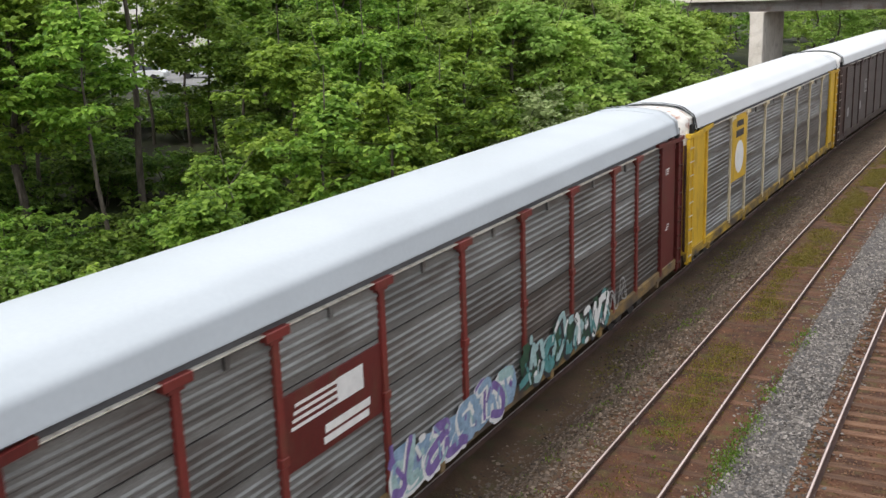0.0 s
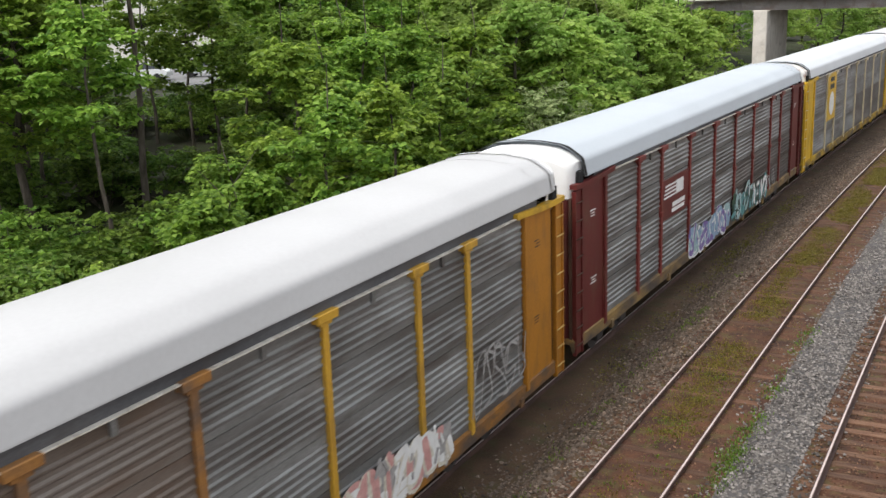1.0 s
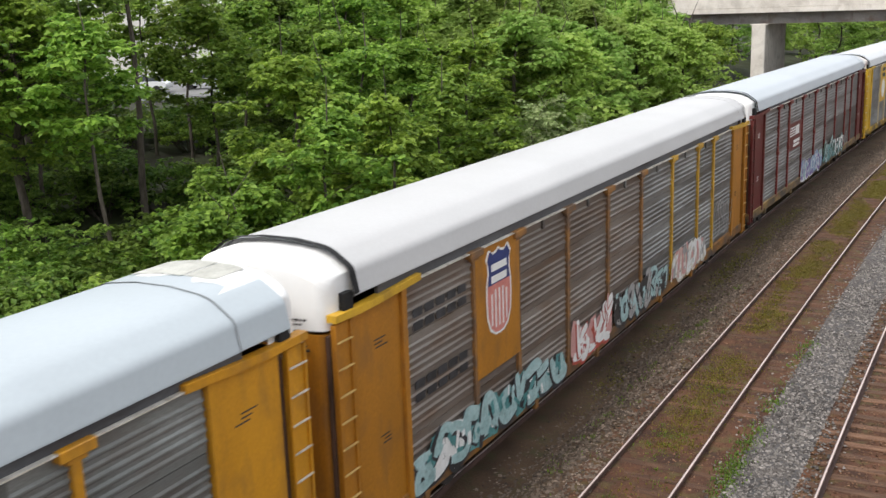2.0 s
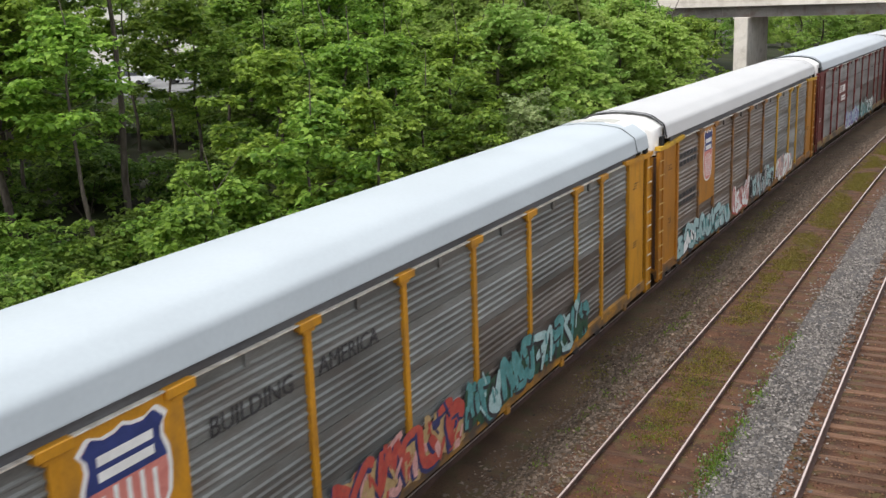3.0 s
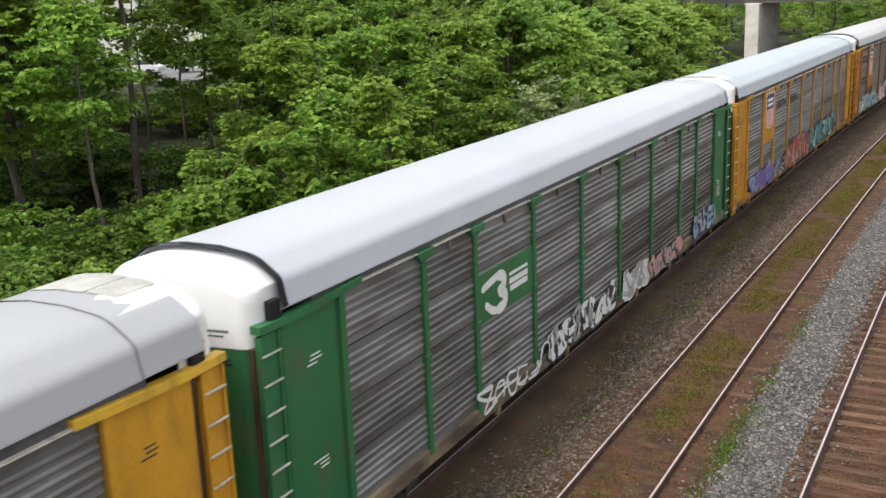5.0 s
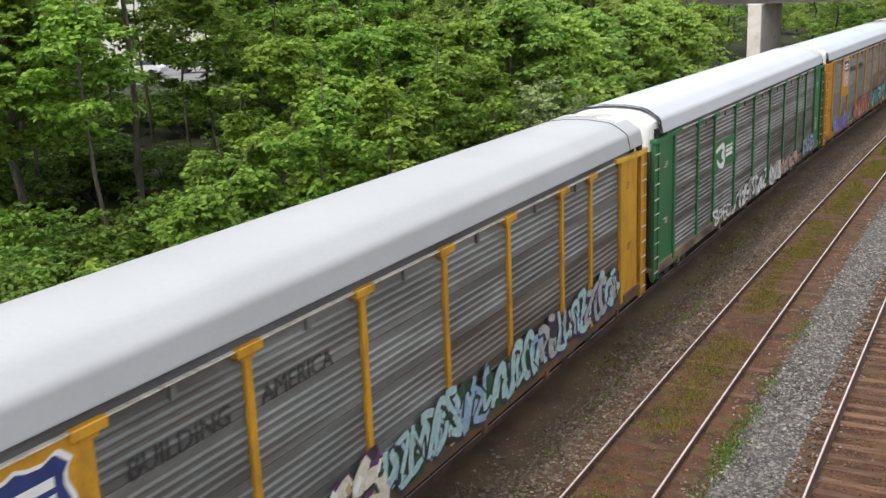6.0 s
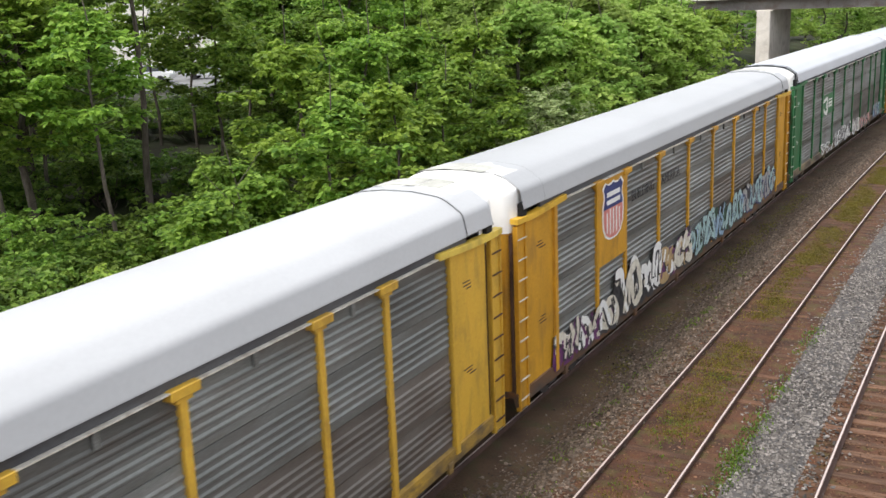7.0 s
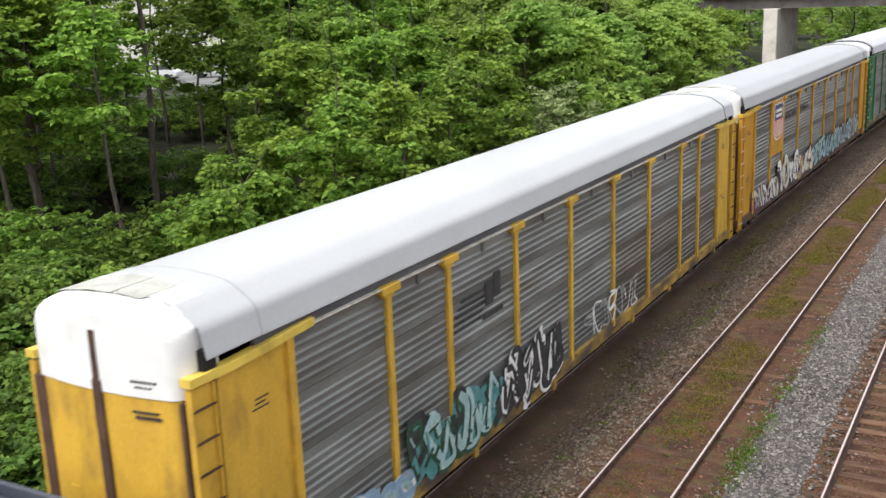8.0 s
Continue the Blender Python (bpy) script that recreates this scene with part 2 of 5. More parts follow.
def box_into(bm, lo, hi, bevel=0.0, turn=None):
    c = [(a + b) / 2 for a, b in zip(lo, hi)]
    d = [b - a for a, b in zip(lo, hi)]
    made = bmesh.ops.create_cube(bm, size=1.0)["verts"]
    for v in made:
        p = Vector((v.co.x * d[0], v.co.y * d[1], v.co.z * d[2]))
        if turn is not None:
            p = turn @ p
        v.co = p + Vector(c)
    if bevel:
        edges = list({e for v in made for e in v.link_edges})
        bmesh.ops.bevel(bm, geom=edges, offset=bevel, segments=1, affect="EDGES")
    return made


def boxes(name, spans, mat, parent=None, bevel=0.0, label=""):
    bm = bmesh.new()
    for lo, hi in spans:
        box_into(bm, lo, hi, bevel)
    return part(name, bm, mat, parent, label)


def sweep(name, ring, ys, mat, parent=None, closed=True, label="", smooth=False, caps=True):
    """A cross-section of (x, z) pairs drawn along y."""
    n = len(ring)
    verts = [(x, y, z) for y in ys for x, z in ring]
    faces = []
    for j in range(len(ys) - 1):
        for i in range(n if closed else n - 1):
            k = (i + 1) % n
            faces.append((j * n + i, j * n + k, (j + 1) * n + k, (j + 1) * n + i))
    if closed and caps:
        faces.append(tuple(range(n - 1, -1, -1)))
        faces.append(tuple(range((len(ys) - 1) * n, len(ys) * n)))
    return link_mesh(name, verts, faces, mat, parent, label, smooth)


# ---------- the curve of the line ----------
BEND = 0.00074


def line_at(s, off=0.0):
    a = BEND * s
    return (1 - math.cos(a)) / BEND + off * math.cos(a), math.sin(a) / BEND - off * math.sin(a), a


TRACKS = {"track_1": (0.0, -0.64), "track_2": (4.69, 0.0), "track_3": (8.60, 0.0)}


def along_line(name, profile, stations, mat, parent=None, closed=False, label="", rough=None, smooth=False):
    """A cross-section of (offset, z) pairs carried along the line's curve. rough: unevenness in metres."""
    n = len(profile)
    verts, faces = [], []
    for s in stations:
        for off, z in profile:
            x, y, a = line_at(s, off)
            if rough:
                z += rough * (noise.noise((x * 0.35, y * 0.35, 3)) + 0.5 * noise.noise((x * 1.1, y * 1.1, 7)))
            verts.append((x, y, z))
    for j in range(len(stations) - 1):
        for i in range(n if closed else n - 1):
            k = (i + 1) % n
            faces.append((j * n + i, (j + 1) * n + i, (j + 1) * n + k, j * n + k))
    return link_mesh(name, verts, faces, mat, parent, label, smooth)


def ground_height(off):
    """The lie of the land across the line; the eastern rise is unseen, added to block light."""
    pts = [(-900, 2.5), (-34, 2.4), (-22, 1.6), (-12, 0.2), (-6, -1.3), (-4.2, -1.3), (-2.6, -0.80), (2.1, -0.785), (2.8, -0.42), (3.15, -0.17), (3.6, -0.125), (5.9, -0.13),
           (6.4, -0.12), (7.25, -0.13), (7.6, -0.195), (10.0, -0.195), (11.0, -0.2), (12.5, -0.1), (15, 1.0), (20, 3.6), (30, 5.4), (900, 6.0)]
    return float(np.interp(off, [p[0] for p in pts], [p[1] for p in pts]))


def build_ground():
    near = [-60, -45, -34, -28, -22, -17, -12, -9, -6, -4.2, -3.4, -2.6]
    s = list(np.arange(-60, 160, 2.0)) + [180, 220, 280]
    tagged(along_line("ground", [(o, ground_height(o)) for o in [-900, -300, -120] + near], [-300, -150] + s + [500, 900], M["litter"], rough=0.15),
           "dark leaf-littered wooded bank beside the railway", "ground", kind="structure")
    # out of view; added to keep eastern light off the pier and car sides
    tagged(along_line("ground_east", [(o, ground_height(o)) for o in (11.0, 12.5, 15, 17.5, 20, 25, 30, 60, 300, 900)], [-300, -150] + s + [500, 900], M["dark_bed"]),
           "brown earth bank beyond the tracks", "ground", kind="structure")
    fine = list(np.arange(-20, 120, 0.7)) + [140, 170, 220, 300, 500, 900]
    tagged(along_line("trackbed_1", [(o, ground_height(o)) for o in np.arange(-2.6, 3.45, 0.2)], [-300, -100] + fine, M["dark_bed"], rough=0.03),
           "dark brown ballast bed under the train", "trackbed", kind="structure")
    tagged(along_line("trackbed_2", [(o, ground_height(o)) for o in np.arange(3.4, 6.25, 0.2)], [-300, -100] + fine, M["brown_bed"], rough=0.018),
           "rusty brown earth between the rails with moss patches", "trackbed", kind="structure")
    tagged(along_line("gravel_strip", [(o, ground_height(o)) for o in np.arange(6.2, 7.45, 0.2)], [-300, -100] + fine, M["gravel_bed"], rough=0.02),
           "pale grey gravel strip between two tracks", "gravel", kind="structure")
    tagged(along_line("trackbed_3", [(o, ground_height(o)) for o in np.arange(7.4, 11.01, 0.2)], [-300, -100] + fine, M["brown_bed"], rough=0.02),
           "brown ballast bed of the outer track", "trackbed", kind="structure")


def build_track(name, off, z):
    root = tagged(new(name), "railway track with rusty rails on weathered wooden sleepers", "railway track", kind="structure")
    stations = list(np.arange(-40, 160, 2.0)) + [200, 300, 500, 900]
    for side in (-0.7525, 0.7525):
        c = off + side
        along_line("rail", [(c - .07, z - .17), (c + .07, z - .17), (c + .07, z - .155), (c + .012, z - .13), (c + .012, z - .045),
                            (c + .036, z - .035), (c + .036, z - .004), (c - .036, z - .004), (c - .036, z - .035), (c - .012, z - .045), (c - .012, z - .13), (c - .07, z - .155)],
                   stations, M["rail_side"], root, closed=True, label="rusty steel rail")
        along_line("rail_head", [(c - .019, z - .002), (c - .015, z + .001), (c + .015, z + .001), (c + .019, z - .002)], stations, M["rail_head"], root,
                   label="polished running surface of the rail")
    return root


def tie_mesh(mat):
    bm = bmesh.new()
    box_into(bm, (-1.3, -0.115, -0.17), (1.3, 0.115, 0), 0.015)
    me = bpy.data.meshes.new("sleeper")
    bm.to_mesh(me)
    bm.free()
    me.materials.append(mat)
    return me


def lay_ties(root, off, z, mat, start, stop, sink):
    rng = random.Random(int(off * 10))
    me = tie_mesh(mat)
    s = start
    while s < stop:
        x, y, a = line_at(s, off)
        share("sleeper", me, root, pose(x + rng.uniform(-.05, .05), y, z - 0.172 - sink + rng.uniform(-.012, .012), 0, 0, -math.degrees(a) + rng.uniform(-1.2, 1.2)))
        s += 0.56 + rng.uniform(-.03, .03)


# ---------- the train ----------
CHORD, HALF, SILL = 4.99, 1.47, 0.80
END, INNER = 13.86, 11.65
POSTS = (-9.05, -7.0, -4.12, -1.17, 1.66, 4.50, 7.50, 9.43)
ROWS = 4
PANEL_LOW, PANEL_TOP = 1.13, 4.93


def panel_mesh(length, mat, gap, cache={}):
    """One corrugated sheet: flat edges and five pressed ribs, hollow behind."""
    key = (round(length, 2), mat.name, gap)
    if key in cache:
        return cache[key]
    h = (PANEL_TOP - PANEL_LOW) / ROWS
    prof = [(-0.02, 0.0), (0.0, 0.004)]
    z = 0.13 * h
    for i in range(5):
        prof += [(0.0, z), (0.026, z + 0.028), (0.026, z + 0.056), (0.0, z + 0.086)]
        z += 0.15 * h
    prof += [(0.0, h - gap - 0.004), (-0.02, h - gap)]
    clean = [prof[0]] + [b for a, b in zip(prof, prof[1:]) if b != a]
    n = len(clean)
    ys = (-length / 2, length / 2)
    verts = [(x, y, z) for y in ys for x, z in clean]
    faces = [(i, i + n, i + n + 1, i + 1) for i in range(n - 1)]
    me = bpy.data.meshes.new("side_panel")
    me.from_pydata(verts, [], faces)
    me.materials.append(mat)
    cache[key] = me
    return me


ROOF = [(1.50, 0.125), (1.50, 0.15), (1.496, 0.165), (1.436, 0.45), (1.432, 0.47), (1.420, 0.508), (1.395, 0.550), (1.358, 0.588), (1.310, 0.622), (1.290, 0.636), (1.13, 0.745), (1.105, 0.762), (1.05, 0.795), (0.98, 0.826), (0.88, 0.855), (0.80, 0.870), (0.76, 0.876), (0.3, 0.93)]


def roof_ring(grow=0.0, drop=0.0):
    right = [(x + grow, CHORD + z + grow - (drop if i < 2 else 0)) for i, (x, z) in enumerate(ROOF)]
    return right + [(-x, z) for x, z in reversed(right)]


def end_outline(steps=7):
    """Plan of one rounded car end: half width to the centre, as (x, distance in from the end)."""
    pts = []
    r, w = 0.24, 1.35
    for i in range(steps + 1):
        a = math.pi / 2 * i / steps
        pts.append((w - r + r * math.cos(a), r - r * math.sin(a) + 0.0))
    pts += [(0.8, -0.05), (0.45, -0.085), (0.03, -0.10)]
    return pts


def roof_height(x):
    """Height of the roof's skin over the chord at a distance from the middle."""
    return float(np.interp(abs(x), [p[0] for p in reversed(ROOF)], [p[1] for p in reversed(ROOF)]))


def end_hood(root, fy, mat, label, drop, skirt, rng):
    """The bowed tops of the end doors, folded back over onto the roof; cut under the roof's own section."""
    plan = [(1.372, 0.75), (1.372, 0.40)] + [(x * 1.016, d - 0.015) for x, d in end_outline()]
    plan += [(0.0, -0.115)]
    plan += [(-x, d) for x, d in reversed(plan[:-1])]
    bm = bmesh.new()
    cols = []
    for x, d in plan:
        top = CHORD + roof_height(x) - drop
        low = CHORD + skirt
        back = 0.76
        run = [(d, low), (d, low + (top - low) * 0.45), (d + 0.005, top - 0.20)]
        for u, v in ((0.03, 0.115), (0.08, 0.05), (0.16, 0.012), (0.27, -0.004)):
            run.append((min(back, d + u), top - v))
        run.append((back, top))
        cols.append([bm.verts.new((x, fy * (END - a), z)) for a, z in run])
    for c0, c1 in zip(cols, cols[1:]):
        for q in range(len(c0) - 1):
            quad = [c0[q], c0[q + 1], c1[q + 1], c1[q]]
            if len({tuple(round(c, 4) for c in v.co) for v in quad}) == 4:
                bm.faces.new(quad)
    bmesh.ops.remove_doubles(bm, verts=bm.verts, dist=0.001)
    part("end_hood", bm, mat, root, label)
    # black block painting the shade between the hood's flank and the roof's end
    for side in (1, -1):
        boxes("flank_gap", [((min(side * 1.375, side * 1.478), min(fy * (END - 0.60), fy * (END - 0.355)), CHORD - 0.02), (max(side * 1.375, side * 1.478), max(fy * (END - 0.60), fy * (END - 0.355)), CHORD + 0.30))], M["rubber"], root)
    # thin overspray of the hood's paint on the roof's end sheet, with a ragged edge
    if not drop:
        xs = [1.2, 1.12, 1.0, 0.9, 0.75, 0.6, 0.45, 0.3, 0.0, -0.35, -0.7]
        roof_patch(root, "paint_patch", mat, fy, xs, [(0.36, 1.1 + rng.uniform(-.22, .22) - 0.35 * (x > 1.05)) for x in xs], 0.018, "ragged white paint patch on the roof end")


def roof_patch(root, name, mat, fy, xs, spans, lift, label):
    """A thin sheet lying on the roof's end; spans: distance in from the car's end, for each x."""
    verts, faces = [], []
    for x, (d0, d1) in zip(xs, spans):
        for d in (d0, (d0 + d1) / 2, d1):
            verts.append((x, fy * (END - d), CHORD + roof_height(x) + lift))
    for k in range(len(xs) - 1):
        for q in range(2):
            faces.append((3 * k + q, 3 * k + q + 1, 3 * k + q + 4, 3 * k + q + 3))
    link_mesh(name, verts, faces, mat, root, label)


def autorack(look_of):
    """One enclosed car carrier. Its own axes: x to its right side, y ahead, z up from the rail."""
    frame_mat, panel_mat, roof_mat, cap_mat, sill_mat = look_of["frame"], look_of["panel"], look_of["roof"], look_of["cap"], look_of["sill"]
    posts = look_of.get("posts", POSTS)
    post_mat = look_of.get("post", frame_mat)
    root = tagged(new("autorack_car"), look_of["label"], "railway car", "cars of the freight train")
    rng = random.Random(len(look_of["label"]))
    # underframe
    sill = [(1.40, SILL), (1.46, SILL), (1.47, 1.10), (1.36, 1.14), (-1.36, 1.14), (-1.47, 1.10), (-1.46, SILL), (-1.40, SILL), (-1.36, 1.0), (1.36, 1.0)]
    sweep("underframe", sill, (-END, END), sill_mat, root, label="dirty painted side sill and deck")
    boxes("centre_beam", [((-0.35, -13.9, 0.62), (0.35, 13.9, 1.0))], M["steel_dark"], root)
    steps = []
    for y in (-11.2, -6.2, -2.3, 3.1, 6.4, 11.4):
        steps.append(((1.40, y - 0.09, SILL - 0.12), (1.50, y + 0.09, SILL + 0.10)))
    for lo, hi in steps:
        boxes("jacking_pad", [(lo, hi)], sill_mat, root, 0.01)
    # bogies
    for y in (-10.06, 10.06):
        bogie = boxes("bogie", [((0.86, y - 1.25, 0.42), (1.02, y + 1.25, 0.62)), ((-1.02, y - 1.25, 0.42), (-0.86, y + 1.25, 0.62)), ((-0.9, y - 0.2, 0.4), (0.9, y + 0.2, 0.7)),
                                ((0.84, y - 1.15, 0.3), (1.04, y - 0.7, 0.55)), ((0.84, y + 0.7, 0.3), (1.04, y + 1.15, 0.55))], M["steel_dark"], root, 0.02)
        for dy in (-0.88, 0.88):
            for x in (-0.75, 0.75):
                bm = bmesh.new()
                bmesh.ops.create_cone(bm, cap_ends=True, segments=20, radius1=0.42, radius2=0.42, depth=0.13, matrix=pose(x, y + dy, 0.425, 0, 90, 0))
                part("wheel", bm, M["steel_dark"], bogie)
    # side sheets between the posts
    edges = [-INNER, *posts, INNER]
    rows_h = (PANEL_TOP - PANEL_LOW) / ROWS
    for a, b in zip(edges, edges[1:]):
        for r in range(ROWS):
            me = panel_mesh(b - a - 0.04, look_of.get("rear_panel", panel_mat) if b < 2 else panel_mat if r > 1 else look_of.get("low_panel", panel_mat), 0.030 if look_of.get("joint") else 0.010)
            share("side_panel", me, root, pose(1.40, (a + b) / 2, PANEL_LOW + r * rows_h))
            share("side_panel", me, root, pose(-1.40, (a + b) / 2, PANEL_LOW + r * rows_h, 0, 0, 180))
    boxes("side_lining", [((1.33, -INNER, 1.12), (1.36, INNER, 4.95)), ((-1.36, -INNER, 1.12), (-1.33, INNER, 4.95))], M["steel_dark"], root)
    for side in (1, -1):
        for y in posts:
            bm = bmesh.new()
            x0, x1 = sorted((side * 1.395, side * 1.475))
            box_into(bm, (x0, y - 0.075, 1.0), (x1, y + 0.075, CHORD - 0.12), 0.008)
            c0, c1 = sorted((side * 1.39, side * 1.545))
            box_into(bm, (c0, y - 0.27, CHORD - 0.13), (c1, y + 0.27, CHORD + 0.014), 0.012)
            g0, g1 = sorted((side * 1.39, side * 1.49))
            box_into(bm, (g0, y - 0.15, CHORD - 0.20), (g1, y + 0.15, CHORD - 0.13), 0.0)
            if look_of.get("joint"):
                box_into(bm, (g0, y - 0.1, 2.85), (g1 + 0.012 * side, y + 0.1, 3.0), 0.01)
            part("post", bm, look_of.get("rear_post", post_mat) if y < 2 else post_mat, root)
        mids = [(a + b) / 2 for a, b in zip(edges, edges[1:])]
        for y in mids[1:-1]:
            b0, b1 = sorted((side * 1.40, side * 1.45))
            boxes("clip", [((b0, y - 0.05, CHORD - 0.26), (b1, y + 0.05, CHORD - 0.06))], panel_mat, root)
        x0, x1 = sorted((side * 1.40, side * 1.515))
        boxes("top_chord", [((x0, -INNER, CHORD - 0.02), (x1, INNER, CHORD + 0.0))], M["chord"], root, label="pale weathered rail along the top of the side")
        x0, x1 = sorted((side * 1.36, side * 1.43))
        boxes("eave_strip", [((x0, -INNER - 0.8, CHORD + 0.0), (x1, INNER + 0.8, CHORD + 0.24))], M["eave_shade"], root)
    # flat corner plates with ladder
    for fy in (1, -1):
        for side in (1, -1):
            y0, y1 = sorted((fy * INNER, fy * (END - 0.62)))
            x0, x1 = sorted((side * 1.33, side * 1.43))
            bm = bmesh.new()
            box_into(bm, (x0, y0, 0.95), (x1, y1, CHORD - 0.10), 0.01)
            e0, e1 = sorted((fy * INNER, fy * (INNER + 0.16)))
            o0, o1 = sorted((side * 1.40, side * 1.50))
            box_into(bm, (o0, e0, 0.95), (o1, e1, CHORD - 0.06), 0.01)
            plate = part("corner_plate", bm, frame_mat, root)
            # cap bar on top, bent down towards the car's end
            bm = bmesh.new()
            k0, k1 = sorted((side * 1.36, side * 1.54))
            ya, yb = fy * (INNER - 0.45), fy * (END - 0.02)
            pts = [(ya, 0.06), (fy * (INNER + 0.75), 0.0), (fy * (END - 0.75), -0.02), (yb, -0.0)]
            for (p, dz0), (q, dz1) in zip(pts, pts[1:]):
                ring = []
                for yy, dz in ((p, dz0), (q, dz1)):
                    ring.append([bm.verts.new((xx, yy, CHORD + dz + zz)) for xx, zz in ((k0, -0.09), (k1, -0.09), (k1, 0.03), (k0, 0.03))])
                for i in range(4):
                    bm.faces.new((ring[0][i], ring[0][(i + 1) % 4], ring[1][(i + 1) % 4], ring[1][i]))
                bm.faces.new(ring[0])
                bm.faces.new(ring[1])
            part("cap_bar", bm, look_of.get("bar", frame_mat), root)
            # ladder panel at the very corner
            bm = bmesh.new()
            l0, l1 = sorted((fy * (END - 0.50), fy * (END - 0.04)))
            w0, w1 = sorted((side * 1.40, side * 1.47))
            box_into(bm, (w0, l0, 0.70), (w1, l1, CHORD - 0.14), 0.01)
            q0, q1 = sorted((side * 1.44, side * 1.51))
            box_into(bm, (q0, l0, 0.70), (q1, l0 + 0.05, CHORD - 0.14), 0.0)
            box_into(bm, (q0, l1 - 0.05, 0.70), (q1, l1, CHORD - 0.14), 0.0)
            ladder = part("ladder_panel", bm, frame_mat, root)
            for i in range(9):
                zz = 0.95 + i * 0.45
                boxes("rung", [((min(side * 1.50, side * 1.535), l0 + 0.02, zz), (max(side * 1.50, side * 1.535), l1 - 0.02, zz + 0.022))], look_of.get("rung", M["chord"]), ladder)
        boxes("end_recess", [((-1.395, min(fy * (END - 0.62), fy * (END - 0.5)), 0.95), (1.395, max(fy * (END - 0.62), fy * (END - 0.5)), CHORD - 0.1))], M["rust_dark"], root)
        # rounded end doors, two leaves
        outline = end_outline()
        for side in (1, -1):
            verts, faces = [], []
            levels = (0.98, CHORD - 0.31)
            for zz in levels:
                for x, d in outline:
                    verts.append((side * x, fy * (END - d), zz))
                for x, d in reversed(outline):
                    verts.append((side * x * 0.97, fy * (END - d - 0.06), zz))
            n = 2 * len(outline)
            for i in range(n):
                k = (i + 1) % n
                faces.append((i, k, n + k, n + i))
            faces.append(tuple(range(n)))
            faces.append(tuple(range(n, 2 * n)))
            bm = bmesh.new()
            vs = [bm.verts.new(v) for v in verts]
            for f in faces:
                bm.faces.new([vs[i] for i in f])
            for zz in (1.9, 3.1):
                box_into(bm, (min(side * 0.06, side * 0.85), min(fy * (END + 0.03), fy * (END + 0.07)), zz), (max(side * 0.06, side * 0.85), max(fy * (END + 0.03), fy * (END + 0.07)), zz + 0.03))
            part("end_door", bm, look_of.get("door", frame_mat), root)
        seal = []
        for zz in np.arange(1.0, CHORD + 0.45, 0.35):
            wide = 0.075 if zz < CHORD - 0.4 else 0.04
            seal.append(((-wide - rng.uniform(0, .012), min(fy * (END + 0.02), fy * (END + 0.135)), zz), (wide + rng.uniform(0, .012), max(fy * (END + 0.02), fy * (END + 0.135)), min(zz + 0.35, CHORD + 0.55))))
        boxes("door_seal", seal, M["rust_dark"], root, 0, "dark rusty seal where the two door leaves meet")
        for side, inner in ((1, 1.325), (-1, 1.20)):
            boxes("hinge_gap", [((min(side * inner, side * 1.392), min(fy * (END - 0.30), fy * (END - 0.004)), 0.98), (max(side * inner, side * 1.392), max(fy * (END - 0.30), fy * (END - 0.004)), CHORD - 0.32))], M["rust_dark"], root)
        boxes("coupler", [((-0.14, min(fy * 13.6, fy * 14.2), 0.66), (0.14, max(fy * 13.6, fy * 14.2), 0.96))], M["steel_dark"], root, 0.04)
        # white hood above the doors
        flush = bool(look_of.get("hatch"))
        end_hood(root, fy, cap_mat, look_of.get("cap_label", "white roof hood above the end doors"), 0.0 if flush else 0.07, -0.33, rng)
        # small dark stencil lines on the door tops, near the corner
        marks = [((0.60, -0.10), (1.02, -0.06)), ((0.66, -0.17), (0.92, -0.14)), ((0.58, -0.52), (0.95, -0.49)), ((0.62, -0.60), (1.02, -0.56))]
        face = [(p[0], -p[1]) for p in reversed(end_outline())]
        spots = []
        for (a, p), (b, q) in marks:
            for u in np.arange(a, b, 0.07):
                y = END + 0.016 + float(np.interp(u + 0.03, [v[0] for v in face], [v[1] for v in face]))
                spots.append(((u, min(fy * (y - 0.02), fy * (y + 0.006)), CHORD + p), (u + 0.055, max(fy * (y - 0.02), fy * (y + 0.006)), CHORD + q)))
        tagged(boxes("stencil", spots, M["steel_dark"], root), kind="stuff")
        # grey patch hatch on the hood's top
        if look_of.get("hatch"):
            roof_patch(root, "roof_hatch", M["hatch"], fy, [-0.92, -0.76, -0.5, -0.3, 0.0, 0.1], [(0.18, 1.02)] * 6, 0.026, "grey weathered hatch patch on the roof end")
            roof_patch(root, "roof_hatch", M["hatch"], fy, [0.13, 0.3, 0.5, 0.62], [(0.2, 0.98), (0.2, 1.0), (0.2, 0.96), (0.24, 0.9)], 0.024, "grey weathered hatch patch on the roof end")
        # overlapping end sheet of the roof, and its dark edge
        y0, y1 = sorted((fy * (END - 1.5), fy * (END - (0.38 if flush else 0.60))))
        sweep("roof_end_sheet", roof_ring(0.012 if flush else 0.003), (y0, y1), roof_mat, root, closed=False, smooth=True)
        edge = look_of.get("edge", roof_mat)
        y0, y1 = sorted((fy * (END - 1.515), fy * (END - 1.5)))
        sweep("roof_seam", roof_ring(0.016 if flush else 0.004), (y0, y1), M["seam"] if flush else roof_mat, root, closed=False)
        ring = roof_ring(0.0)
        yw = fy * (END - 0.80)
        bm = bmesh.new()
        bm.faces.new([bm.verts.new((x, yw, z)) for x, z in ring])
        bmesh.ops.solidify(bm, geom=list(bm.faces), thickness=0.01)
        part("roof_end_wall", bm, roof_mat, root)
        if flush:
            continue
        y0, y1 = sorted((fy * (END - 0.72), fy * (END - 0.57)))
